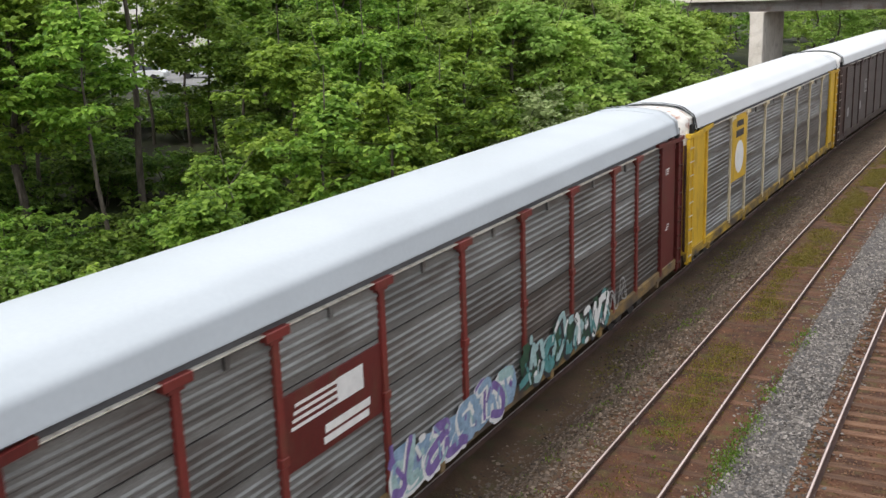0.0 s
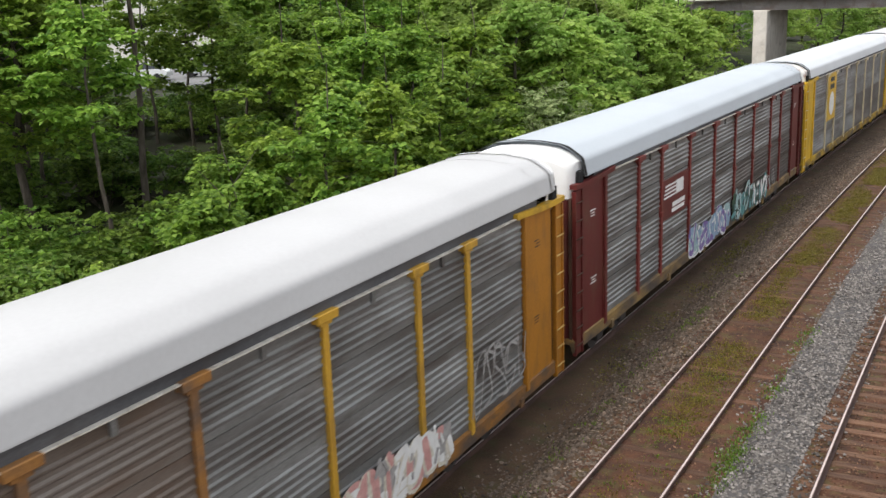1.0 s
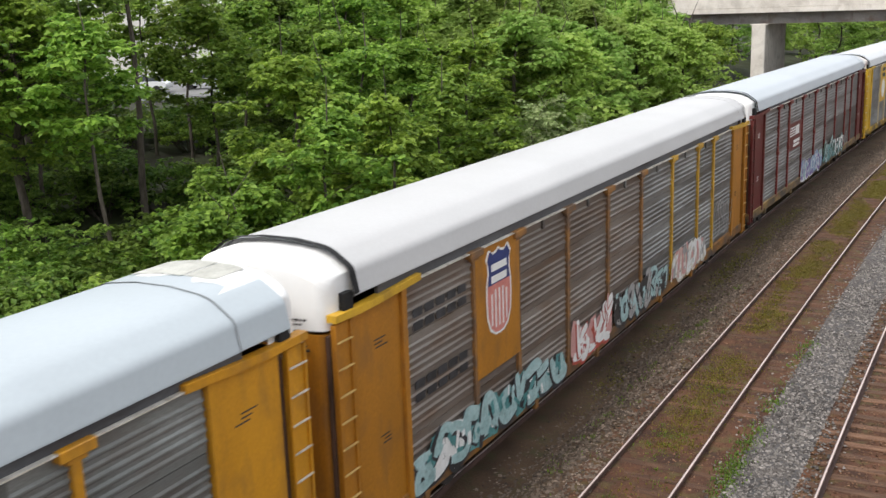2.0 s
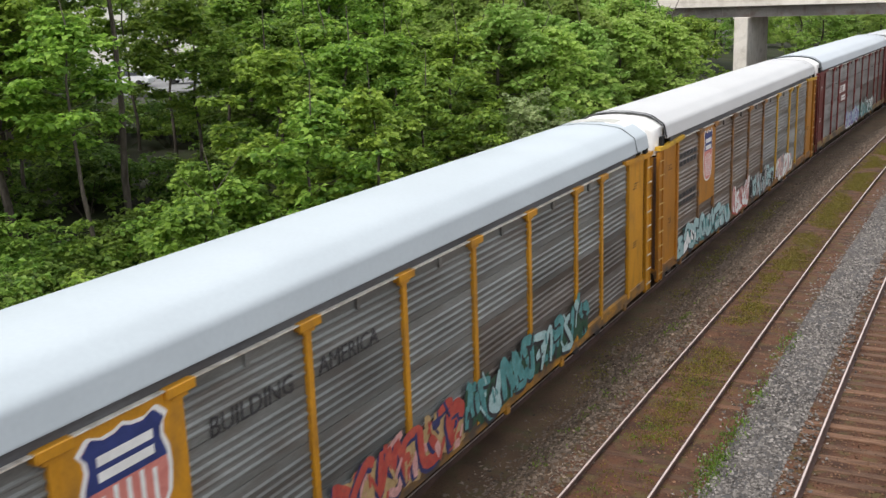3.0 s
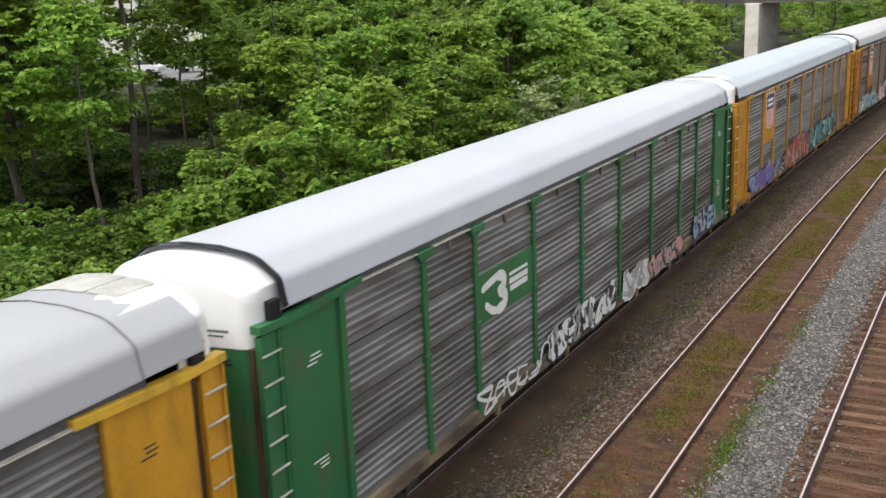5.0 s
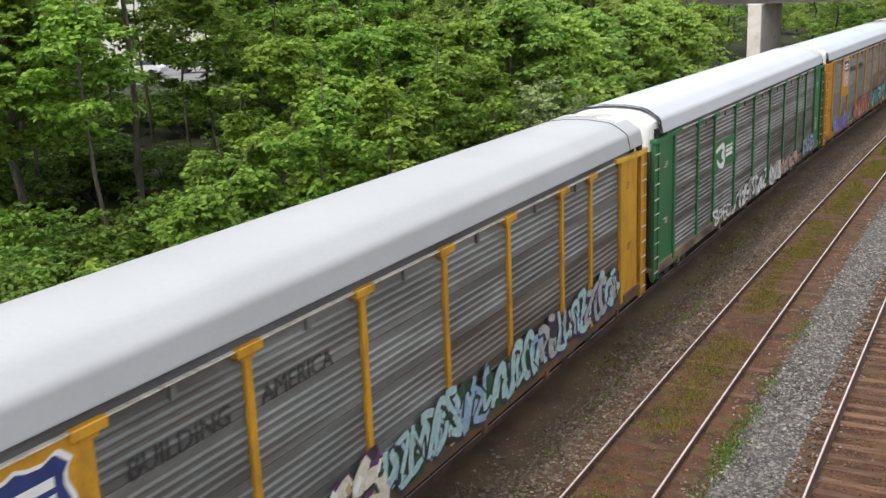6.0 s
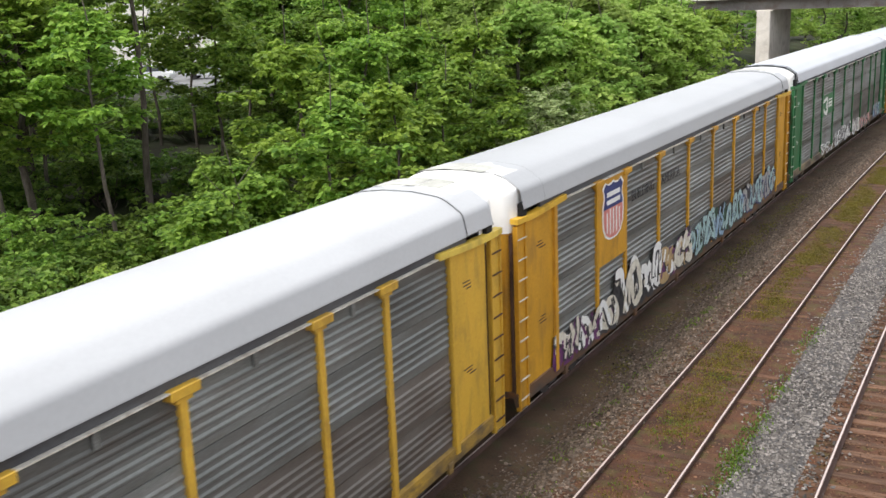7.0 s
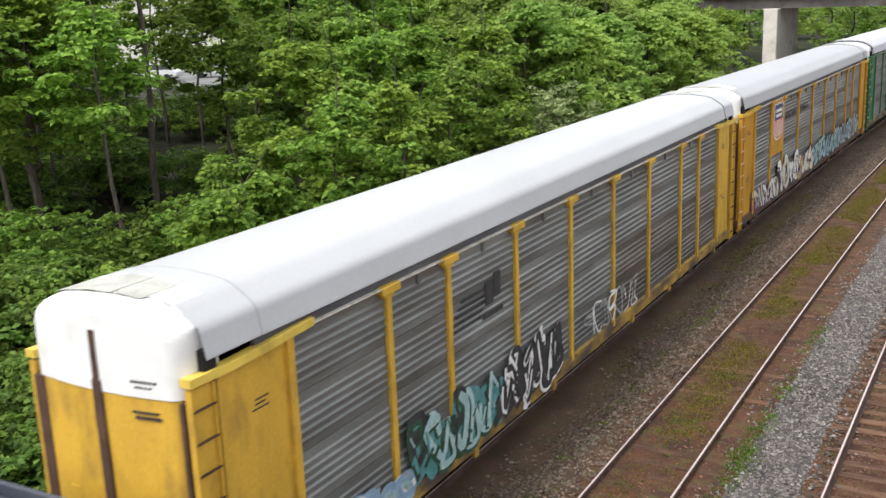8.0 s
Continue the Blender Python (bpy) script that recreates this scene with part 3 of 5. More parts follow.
        sweep("roof_rim", roof_ring(0.034), (y0, y1), edge if fy < 0 else roof_mat, root, closed=False)
    # main roof, one long pressed sheet
    sweep("roof_sheet", roof_ring(), list(np.linspace(-END + 1.5, END - 1.5, 5)), roof_mat, root, closed=False, smooth=True, label=look_of.get("roof_label", "smooth pale painted metal roof"))
    lift = look_of.get("lift", 0.0)
    for ob in root.children:
        if lift and not ob.name.startswith(("bogie", "coupler", "centre_beam")):
            ob.location.z += lift
        if ob.name.startswith(("roof_", "end_hood", "paint_patch")):
            ob.location.z += look_of.get("roof_rise", 0.0)
    return root


# ---------- markings ----------
def bars_into(verts, faces, index, y, z, w, h, lean, slot, x, thick=0.004):
    """One flat painted bar on the side, w along the car and h up, leaning by some degrees."""
    a = radians(lean)
    i = len(verts)
    for dx in (0, thick):
        for sy, sz in ((-1, -1), (1, -1), (1, 1), (-1, 1)):
            u, v = sy * w / 2, sz * h / 2
            verts.append((x + dx, y + u * math.cos(a) - v * math.sin(a), z + u * math.sin(a) + v * math.cos(a)))
    faces += [(i + 4, i + 5, i + 6, i + 7), (i, i + 1, i + 5, i + 4), (i + 1, i + 2, i + 6, i + 5), (i + 2, i + 3, i + 7, i + 6), (i + 3, i, i + 4, i + 7)]
    index += [slot] * 5


def blob_into(verts, faces, index, rng, y, z, w, h, slot, x):
    """A ragged painted patch."""
    i = len(verts)
    n = 11
    for k in range(n):
        a = 2 * math.pi * k / n
        r = rng.uniform(0.75, 1.12)
        c, s = math.cos(a), math.sin(a)
        verts.append((x, y + w / 2 * r * math.copysign(abs(c) ** 0.6, c), z + h / 2 * r * math.copysign(abs(s) ** 0.6, s)))
    faces.append(tuple(range(i, i + n)))
    index.append(slot)


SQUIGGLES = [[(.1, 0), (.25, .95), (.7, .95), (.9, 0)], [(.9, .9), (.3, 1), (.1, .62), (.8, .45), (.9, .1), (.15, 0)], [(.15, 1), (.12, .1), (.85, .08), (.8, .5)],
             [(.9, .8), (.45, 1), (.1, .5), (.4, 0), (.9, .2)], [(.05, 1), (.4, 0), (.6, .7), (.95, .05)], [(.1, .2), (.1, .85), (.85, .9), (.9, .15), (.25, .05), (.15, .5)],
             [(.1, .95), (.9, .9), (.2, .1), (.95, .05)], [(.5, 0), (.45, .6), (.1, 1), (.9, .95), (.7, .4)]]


def stroke_into(verts, faces, index, pts, width, slot, x):
    """A flat ribbon of spray paint along smoothed points of (y, z), with blunt rounded ends."""
    p = [Vector(q) for q in pts]
    p = [p[0] * 2 - p[1]] + p + [p[-1] * 2 - p[-2]]
    run = []
    for k in range(1, len(p) - 2):
        for q in range(4):
            t = q / 4
            run.append(0.5 * (2 * p[k] + (p[k + 1] - p[k - 1]) * t + (2 * p[k - 1] - 5 * p[k] + 4 * p[k + 1] - p[k + 2]) * t * t + (3 * p[k] - p[k - 1] - 3 * p[k + 1] + p[k + 2]) * t ** 3))
    run.append(p[-2])
    i = len(verts)
    for k, q in enumerate(run):
        d = (run[min(k + 1, len(run) - 1)] - run[max(k - 1, 0)]).normalized()
        w = width / 2 * (0.72 if k in (0, len(run) - 1) else 1.0)
        verts += [(x, q.x - d.y * w, q.y + d.x * w), (x, q.x + d.y * w, q.y - d.x * w)]
    for k in range(len(run) - 1):
        faces.append((i + 2 * k, i + 2 * k + 1, i + 2 * k + 3, i + 2 * k + 2))
        index.append(slot)


def graffiti(root, y0, y1, z0, z1, colours, seed, letter=0.8, fill=True, label="spray-painted graffiti along the lower side"):
    """Spray paint: ragged patches below in the first colour, then fat curling strokes edged in the last colour."""
    rng = random.Random(seed)
    verts, faces, index = [], [], []
    n = max(1, round((y1 - y0) / (letter * 0.62)))
    step = (y1 - y0) / n
    x, last = 1.480, len(colours) - 1
    for k in range(n):
        yc = y0 + (k + 0.5) * step
        h = (z1 - z0) * rng.uniform(0.7, 1.0)
        base = z0 + rng.uniform(0, 0.12) * (z1 - z0)
        if fill:
            blob_into(verts, faces, index, rng, yc, base + h * 0.44, step * 1.3, h * 0.9, 0, x + 0.0006 * (k % 3))
            for q in range(3):
                blob_into(verts, faces, index, rng, yc + rng.uniform(-.5, .5) * step, base + h * rng.uniform(.05, .9), step * rng.uniform(.25, .6), h * rng.uniform(.12, .3), rng.randrange(len(colours)), x + 0.003 + 0.0008 * q)
        wide = step * (rng.uniform(0.26, 0.46) if fill else rng.uniform(0.08, 0.14))
        lean = rng.uniform(-0.5, 0.5)
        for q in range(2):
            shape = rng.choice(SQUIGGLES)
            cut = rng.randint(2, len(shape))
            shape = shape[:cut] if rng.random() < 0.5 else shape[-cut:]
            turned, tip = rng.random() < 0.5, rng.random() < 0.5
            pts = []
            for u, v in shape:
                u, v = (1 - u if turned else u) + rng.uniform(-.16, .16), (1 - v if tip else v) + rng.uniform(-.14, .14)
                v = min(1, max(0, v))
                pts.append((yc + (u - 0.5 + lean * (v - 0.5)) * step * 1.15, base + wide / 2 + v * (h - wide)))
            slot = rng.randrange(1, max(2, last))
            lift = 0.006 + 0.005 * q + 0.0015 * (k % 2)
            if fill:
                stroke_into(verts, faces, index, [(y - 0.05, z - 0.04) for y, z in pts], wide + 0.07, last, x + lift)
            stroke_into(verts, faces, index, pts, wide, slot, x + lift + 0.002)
        for q in range(3 if fill else 0):
            bars_into(verts, faces, index, yc + rng.uniform(-.5, .5) * step, base + rng.uniform(.15, .85) * h, step * rng.uniform(.08, .2), h * rng.uniform(.12, .4), rng.uniform(-50, 50), rng.randrange(len(colours)), x + 0.0145, 0.002)
    tagged(link_mesh("graffiti", verts, faces, None, root, label, mats=[M[c] for c in colours], index=index), kind="stuff")


def bars(root, name, rows, mat, x, label=""):
    """Plain bars: rows of (y, z, width, height)."""
    verts, faces, index = [], [], []
    for y, z, w, h in rows:
        bars_into(verts, faces, index, y, z, w, h, 0, 0, x)
    return link_mesh(name, verts, faces, mat, root, label)


def lettering(root, words, y, z, height, mat, x):
    cu = bpy.data.curves.new("lettering", "FONT")
    cu.body, cu.size, cu.align_x, cu.extrude, cu.resolution_u = words, height / 0.7, "LEFT", 0.003, 2
    tmp = bpy.data.objects.new("lettering", cu)
    me = bpy.data.meshes.new_from_object(tmp)
    bpy.data.objects.remove(tmp)
    me.materials.clear()
    me.materials.append(mat)
    ob = new("lettering", me)
    ob.parent = root
    ob.matrix_basis = pose(x, y, z, 90, 0, 90)
    ob["label"] = "black painted capital letters on the side"


def prism(root, name, outline, mat, x, thick, label=""):
    """A flat plate from an outline of (y, z)."""
    n = len(outline)
    verts = [(x, y, z) for y, z in outline] + [(x + thick, y, z) for y, z in outline]
    faces = [tuple(range(n, 2 * n))] + [(i, (i + 1) % n, n + (i + 1) % n, n + i) for i in range(n)]
    return link_mesh(name, verts, faces, mat, root, label)


def shield_outline(cy, z0, z1, w):
    h = z1 - z0
    half = [(0.0, 1.0), (0.10, 0.965), (0.24, 0.955), (0.36, 1.0), (0.40, 0.99), (0.50, 0.90), (0.44, 0.83), (0.43, 0.74), (0.49, 0.60), (0.50, 0.42), (0.47, 0.22), (0.36, 0.08), (0.18, 0.01), (0.0, 0.0)]
    right = [(cy + a * w, z0 + b * h) for a, b in half]
    return right + [(2 * cy - y, z) for y, z in reversed(right[1:-1])]


def shield_plate(root, y0, y1, low, mat, tall=1.45, narrow=0.68):
    """Painted plate between two posts with a plain shield: blue head with two white bars, striped foot."""
    plate = boxes("emblem_plate", [((1.40, y0, low), (1.482, y1, CHORD - 0.02))], mat, root, 0.006, "painted plate with a blue and striped shield")
    cy, top = (y0 + y1) / 2, CHORD - 0.17
    w = (y1 - y0) * narrow
    z0 = top - tall
    prism(plate, "shield_rim", shield_outline(cy, z0 - 0.05, top + 0.05, w * 1.12), M["white_paint"], 1.482, 0.004)
    prism(plate, "shield_field", shield_outline(cy, z0, top, w), M["pink_paint"], 1.486, 0.004)
    cut = z0 + tall * 0.55
    blue = [(y, max(z, cut)) for y, z in shield_outline(cy, z0, top, w) if z > cut - 0.2]
    prism(plate, "shield_head", blue, M["blue_paint"], 1.490, 0.003)
    for k in range(5):
        bars(plate, "stripe", [(cy + w * 0.16 * (k - 2), z0 + tall * 0.30, w * 0.055, tall * (0.46 if abs(k - 2) < 2 else 0.38))], M["white_paint"], 1.490)
    for zz in (0.80, 0.66):
        bars(plate, "bar", [(cy, z0 + tall * zz, w * 0.68, tall * 0.085)], M["white_paint"], 1.494)


def corner_marks(root, mat, front=True, seed=1):
    """Small unreadable stencil lines on the corner plates and the hood."""
    rng = random.Random(seed)
    for fy in (1, -1):
        y = fy * 12.45
        rows = [(y + rng.uniform(-.1, .1), z, rng.uniform(0.2, 0.4), 0.025) for z in (4.25, 4.18, 4.11, 2.5, 2.43, 2.36)]
        tagged(bars(root, "stencil", rows, mat, 1.432), kind="stuff")


def dress_train(cars):
    E, D, G, C, O, R, Y, Z = cars
    black, white = M["black_paint"], M["white_paint"]
    # tail car
    graffiti(E, -11.2, -8.6, 0.9, 1.75, ["tag_grey", "sky_blue", "white_paint", "aqua"], 1)
    graffiti(E, -8.6, -5.0, 0.9, 2.3, ["teal", "aqua", "black_paint", "dark_green"], 2)
    graffiti(E, -5.0, -1.9, 0.9, 2.4, ["black_paint", "black_paint", "steel_dark", "white_paint"], 3)
    graffiti(E, -0.4, 3.4, 1.15, 2.1, ["tag_grey", "tag_grey", "white_paint", "tag_grey"], 4, 0.9, False)
    tagged(bars(E, "striped_mark", [(-6.35 + 0.1 * k, 3.45 + 0.13 * k, 1.2, 0.06) for k in range(5)] + [(-5.35, 3.85, 0.35, 0.5), (-5.0, 3.95, 0.3, 0.5), (-5.2, 3.4, 0.9, 0.1)], black, 1.43, "faded dark striped mark"), kind="stuff")
    corner_marks(E, M["steel_dark"], seed=3)
    # golden car
    shield_plate(D, -9.05, -7.0, 2.75, LOOKS[1]["frame"])
    lettering(D, "BUILDING", -6.45, 3.98, 0.30, black, 1.43)
    lettering(D, "AMERICA", -3.85, 3.98, 0.30, black, 1.43)
    graffiti(D, -11.9, -7.8, 0.85, 1.9, ["purple", "cream", "cream", "white_paint", "black_paint"], 5, 1.0)
    graffiti(D, -7.9, -4.0, 0.85, 2.35, ["black_paint", "cream", "white_paint", "white_paint", "black_paint"], 6, 1.0)
    graffiti(D, -4.1, -0.9, 0.95, 2.3, ["purple", "cream", "tag_tan", "white_paint", "black_paint"], 7, 1.2)
    graffiti(D, -1.0, 6.0, 0.95, 2.2, ["dark_green", "aqua", "sky_blue", "aqua", "black_paint"], 8)
    graffiti(D, 6.0, 11.5, 1.0, 2.3, ["black_paint", "aqua", "tag_grey", "navy"], 9)
    corner_marks(D, M["steel_dark"], seed=4)
    # green car
    plate = boxes("emblem_plate", [((1.40, -7.0, 2.95), (1.436, -4.12, 3.98))], LOOKS[2]["frame"], G, 0.004, "green plate with white letter shapes and bars")
    verts, faces, index = [], [], []
    for pts, w in (([(-6.75, 3.66), (-6.3, 3.74), (-5.9, 3.80)], 0.17), ([(-6.0, 3.79), (-5.72, 3.70), (-5.74, 3.50), (-6.0, 3.42)], 0.24), ([(-5.95, 3.44), (-5.66, 3.30), (-5.72, 3.10), (-6.05, 3.04)], 0.24),
                   ([(-6.6, 3.32), (-6.3, 3.12), (-6.0, 3.04)], 0.17)):
        stroke_into(verts, faces, index, pts, w, 0, 1.440)
    link_mesh("mark", verts, faces, white, plate, "white angular emblem shape")
    bars(plate, "mark_bar", [(-4.95, 3.66, 0.95, 0.07), (-4.95, 3.5, 0.95, 0.12), (-4.95, 3.34, 0.9, 0.12)], white, 1.437)
    graffiti(G, -3.4, 1.2, 0.9, 1.85, ["steel_dark", "white_paint", "white_paint", "tag_grey", "black_paint"], 10, 0.8)
    graffiti(G, -7.0, -3.4, 0.95, 1.6, ["tag_grey", "white_paint", "tag_grey"], 27, 0.9, False)
    graffiti(G, 1.9, 4.1, 0.9, 1.9, ["white_paint", "tag_grey", "cream", "white_paint"], 11)
    graffiti(G, 4.3, 7.6, 0.9, 1.7, ["tag_grey", "tag_grey", "tag_pink", "steel_dark"], 12, 0.9)
    graffiti(G, 9.1, 11.9, 0.95, 2.0, ["navy", "sky_blue", "aqua", "tag_grey", "navy"], 13, 0.8)
    corner_marks(G, white, seed=5)
    boxes("notice_plate", [((1.43, 12.3, 1.9), (1.436, 12.75, 2.3))], M["tag_grey"], G)
    # orange-yellow car
    shield_plate(C, -9.0, -7.0, 2.75, LOOKS[3]["frame"])
    lettering(C, "BUILDING", -6.45, 3.98, 0.30, black, 1.43)
    lettering(C, "AMERICA", -3.85, 3.98, 0.30, black, 1.43)
    graffiti(C, -11.0, -7.0, 0.9, 1.85, ["violet", "violet", "sky_blue", "violet"], 14, 1.0)
    graffiti(C, -7.0, -4.5, 0.9, 1.75, ["tag_grey", "lime", "sky_blue", "teal"], 15, 0.9, False)
    graffiti(C, -4.5, 0.9, 0.85, 2.2, ["tag_tan", "tag_red", "tag_red", "tag_pink", "navy"], 16, 0.95)
    graffiti(C, 1.0, 8.2, 0.9, 2.2, ["dark_green", "teal", "aqua", "teal", "black_paint"], 17, 1.0)
    corner_marks(C, M["steel_dark"], seed=6)
    # weathered orange car
    shield_plate(O, -9.02, -7.0, 2.3, LOOKS[4]["frame"], 1.75, 0.52)
    for z in (4.35, 4.1, 3.0, 2.75):
        bars(O, "lettering_bar", [(-11.2 + 0.42 * k, z, 0.34, 0.16) for k in range(5)], black, 1.43)
    graffiti(O, -11.7, -4.6, 0.85, 1.95, ["teal", "aqua", "white_paint", "aqua", "black_paint"], 18, 1.2)
    graffiti(O, -4.1, -1.3, 0.85, 2.2, ["tag_pink", "white_paint", "white_paint", "tag_red"], 19, 0.9)
    graffiti(O, -1.0, 3.6, 0.9, 2.0, ["steel_dark", "tag_grey", "aqua", "black_paint"], 20)
    graffiti(O, 4.3, 8.0, 0.9, 2.1, ["tag_grey", "white_paint", "tag_pink", "cream"], 21, 0.9)
    graffiti(O, 9.0, 11.6, 1.3, 2.6, ["tag_grey", "tag_grey", "cream"], 22, 0.9, False)
    corner_marks(O, M["steel_dark"], seed=7)
    # red car
    plate = boxes("emblem_plate", [((1.40, -7.0, 2.75), (1.436, -4.12, 3.98))], LOOKS[5]["frame"], R, 0.004, "dark red plate with white stripes and bars")
    bars(plate, "mark_stripe", [(-6.1 + 0.04 * k, 3.42 + 0.115 * k, 1.3, 0.055) for k in range(4)], white, 1.437)
    bars(plate, "mark", [(-5.15, 3.6, 0.75, 0.42), (-5.25, 3.1, 1.3, 0.14), (-5.3, 2.92, 1.3, 0.12)], white, 1.437)
    graffiti(R, -4.15, 1.0, 0.9, 2.0, ["sky_blue", "sky_blue", "aqua", "violet", "white_paint"], 23, 1.0)
    graffiti(R, 1.4, 7.0, 0.9, 2.2, ["dark_green", "teal", "white_paint", "aqua", "black_paint"], 24, 1.0)
    graffiti(R, 7.0, 8.4, 1.2, 1.9, ["tag_grey", "tag_grey", "tag_pink"], 25, 0.8, False)
    corner_marks(R, white, seed=8)
    # yellow car with pale posts
    plate = boxes("emblem_plate", [((1.40, -8.42, 2.5), (1.482, -6.2, CHORD - 0.03))], LOOKS[6]["frame"], Y, 0.006, "yellow plate with a white oval and dark bars")
    prism(plate, "oval", [(-7.3 + 0.62 * math.cos(a), 3.35 + 0.62 * math.sin(a)) for a in np.linspace(0, 6.0, 20)], white, 1.483, 0.004)
    bars(plate, "bar", [(-7.3, 4.62, 1.0, 0.22), (-7.3, 4.25, 1.1, 0.26)], black, 1.483)
    bars(Z, "square_mark", [(-4.8, 3.6, 0.9, 0.08), (-4.8, 2.9, 0.9, 0.08), (-5.2, 3.25, 0.08, 0.7), (-4.4, 3.25, 0.08, 0.7), (-4.8, 3.25, 0.35, 0.35)], M["tag_grey"], 1.43, "small pale square mark")
    for y in (-10.5, -6.5):
        bars(Z, "tag", [(y, 2.2, 0.5, 0.5)], M["tag_grey"], 1.43)


# ---------- the low dark car at the very end ----------
def gondola():
    root = tagged(new("gondola_car"), "low dark slate-blue open freight car coupled behind the autorack", "railway car")
    half, low, top = 6.5, 0.95, 3.48
    for side in (1, -1):
        x0, x1 = sorted((side * 1.38, side * 1.44))
        wall = boxes("side_wall", [((x0, -half, low), (x1, half, top)), ((min(side * 1.34, side * 1.50), -half, top - 0.12), (max(side * 1.34, side * 1.50), half, top))], M["slate_paint"], root, 0.01)
        for k in range(9):
            y = -half + 0.3 + k * (2 * half - 0.6) / 8
            r0, r1 = sorted((side * 1.44, side * 1.52))
            boxes("rib", [((r0, y - 0.06, low), (r1, y + 0.06, top - 0.12))], M["slate_paint"], wall)
    for fy in (1, -1):
        y0, y1 = sorted((fy * half, fy * (half - 0.08)))
        boxes("end_wall", [((-1.38, y0, low), (1.38, y1, top))], M["slate_paint"], root, 0.01)
    boxes("floor_plate", [((-1.38, -half, low), (1.38, half, low + 0.1))], M["slate_paint"], root)
    boxes("load", [((-1.36, -half + 0.09, low + 0.1), (1.36, half - 0.09, top - 0.15))], M["slate_paint"], root, 0.05, "dark slate-coloured load filling the car")
    boxes("coupler", [((-0.14, half, 0.66), (0.14, half + 0.7, 0.96))], M["steel_dark"], root, 0.03)
    for y in (-4.4, 4.4):
        bogie = boxes("bogie", [((0.86, y - 1.2, 0.42), (1.02, y + 1.2, 0.62)), ((-1.02, y - 1.2, 0.42), (-0.86, y + 1.2, 0.62)), ((-0.9, y - 0.2, 0.4), (0.9, y + 0.2, 0.95))], M["steel_dark"], root, 0.02)
        for dy in (-0.88, 0.88):
            for x in (-0.75, 0.75):
                bm = bmesh.new()
                bmesh.ops.create_cone(bm, cap_ends=True, segments=20, radius1=0.42, radius2=0.42, depth=0.13, matrix=pose(x, y + dy, 0.425, 0, 90, 0))
                part("wheel", bm, M["steel_dark"], bogie)
    return root


YELLOW, ORANGE, GOLD = (0.72, 0.42, 0.03), (0.52, 0.23, 0.02), (0.62, 0.315, 0.022)
CARS, TAIL = [], []


def car_look(label, frame_c, roof_c, panel="galvanised", cap="white_cap", **more):
    tag = label.split()[0]
    d = dict(label=label, frame=paint(tag + "_paint", frame_c), panel=M[panel], low_panel=M["brown_car" if panel == "brown_car" else "grimed_steel"], cap=M[cap],
             roof=material(tag + "_roof", tuple(v * 0.93 for v in roof_c), roof_c, 0.3, 14, 0.42, 0.0, 0.0, dirt=tuple(v * 0.9 for v in roof_c), dirt_amount=0.3, grain_amount=0.07))
    d["sill"] = worn(tag + "_sill", tuple(v * 0.8 for v in more.pop("sill_c", frame_c)))
    d.update(more)
    return d


LOOKS = [
    # first two cars' bars: paint lightened for the light on their top faces
    car_look("yellow-framed enclosed autorack with grey corrugated sides, end of train", (0.70, 0.42, 0.05), (0.50, 0.51, 0.525), hatch=True, roof_rise=0.035, bar=paint("lit_yellow_bar", (0.80, 0.58, 0.10)), rung=M["rust_dark"]),
    car_look("golden-yellow autorack with shield plate and white graffiti, weathered roof", GOLD, (0.41, 0.42, 0.435), hatch=True, roof_rise=0.035, sill_c=(0.22, 0.10, 0.035), bar=paint("lit_golden_bar", (0.76, 0.46, 0.045))),
    car_look("green-framed autorack with grimy corrugated sides and pale graffiti", (0.03, 0.17, 0.06), (0.50, 0.52, 0.56), panel="grimy", low_panel=M["deep_grime"], sill_c=(0.35, 0.27, 0.16), joint=True, lift=0.09, edge=M["rubber"]),
    car_look("orange-yellow autorack with shield plate and coloured graffiti", (0.60, 0.275, 0.014), (0.46, 0.515, 0.55), hatch=True, roof_rise=0.035),
    car_look("orange weathered autorack with shield plate and teal graffiti", (0.44, 0.18, 0.015), (0.53, 0.53, 0.53), panel="grimy", low_panel=M["grimy"], roof_rise=0.08, posts=(-9.02, -7.0, -4.2, -1.45, 1.25, 4.2, 7.07, 9.02), edge=M["rubber"], post=paint("gold_post", (0.60, 0.34, 0.035)), bar=paint("gold_bar", (0.66, 0.39, 0.03)), rung=paint("gold_rung", (0.66, 0.45, 0.16)), rear_panel=M["rust_grey"], rear_post=worn("weathered_orange", (0.34, 0.15, 0.03), (0.12, 0.08, 0.055))),
    # frame red darkened for the shade between cars; posts keep a lighter red
    car_look("red-framed autorack with dark grimy sides and blue graffiti", (0.125, 0.016, 0.014), (0.48, 0.525, 0.565), panel="grimy", low_panel=M["deep_grime"], joint=True, lift=0.09, sill_c=(0.4, 0.25, 0.08), edge=M["rubber"], rung=M["rust_dark"], post=paint("red_post", (0.20, 0.03, 0.024))),
    car_look("yellow autorack with pale posts and grimy grey sides", (0.72, 0.45, 0.03), (0.60, 0.625, 0.65), panel="grimy", cap="rusty_white", edge=M["rubber"], post=paint("pale_post", (0.72, 0.62, 0.42)), posts=(-8.42, -6.2, -3.06, 0.14, 3.25, 6.33, 9.4)),
    car_look("brown autorack with plain dark sides and pale roof", (0.055, 0.03, 0.028), (0.66, 0.68, 0.70), panel="brown_car", edge=M["rubber"]),
]


def build_train():
    for lk in LOOKS:
        CARS.append(autorack(lk))
    dress_train(CARS)
    TAIL.append(gondola())


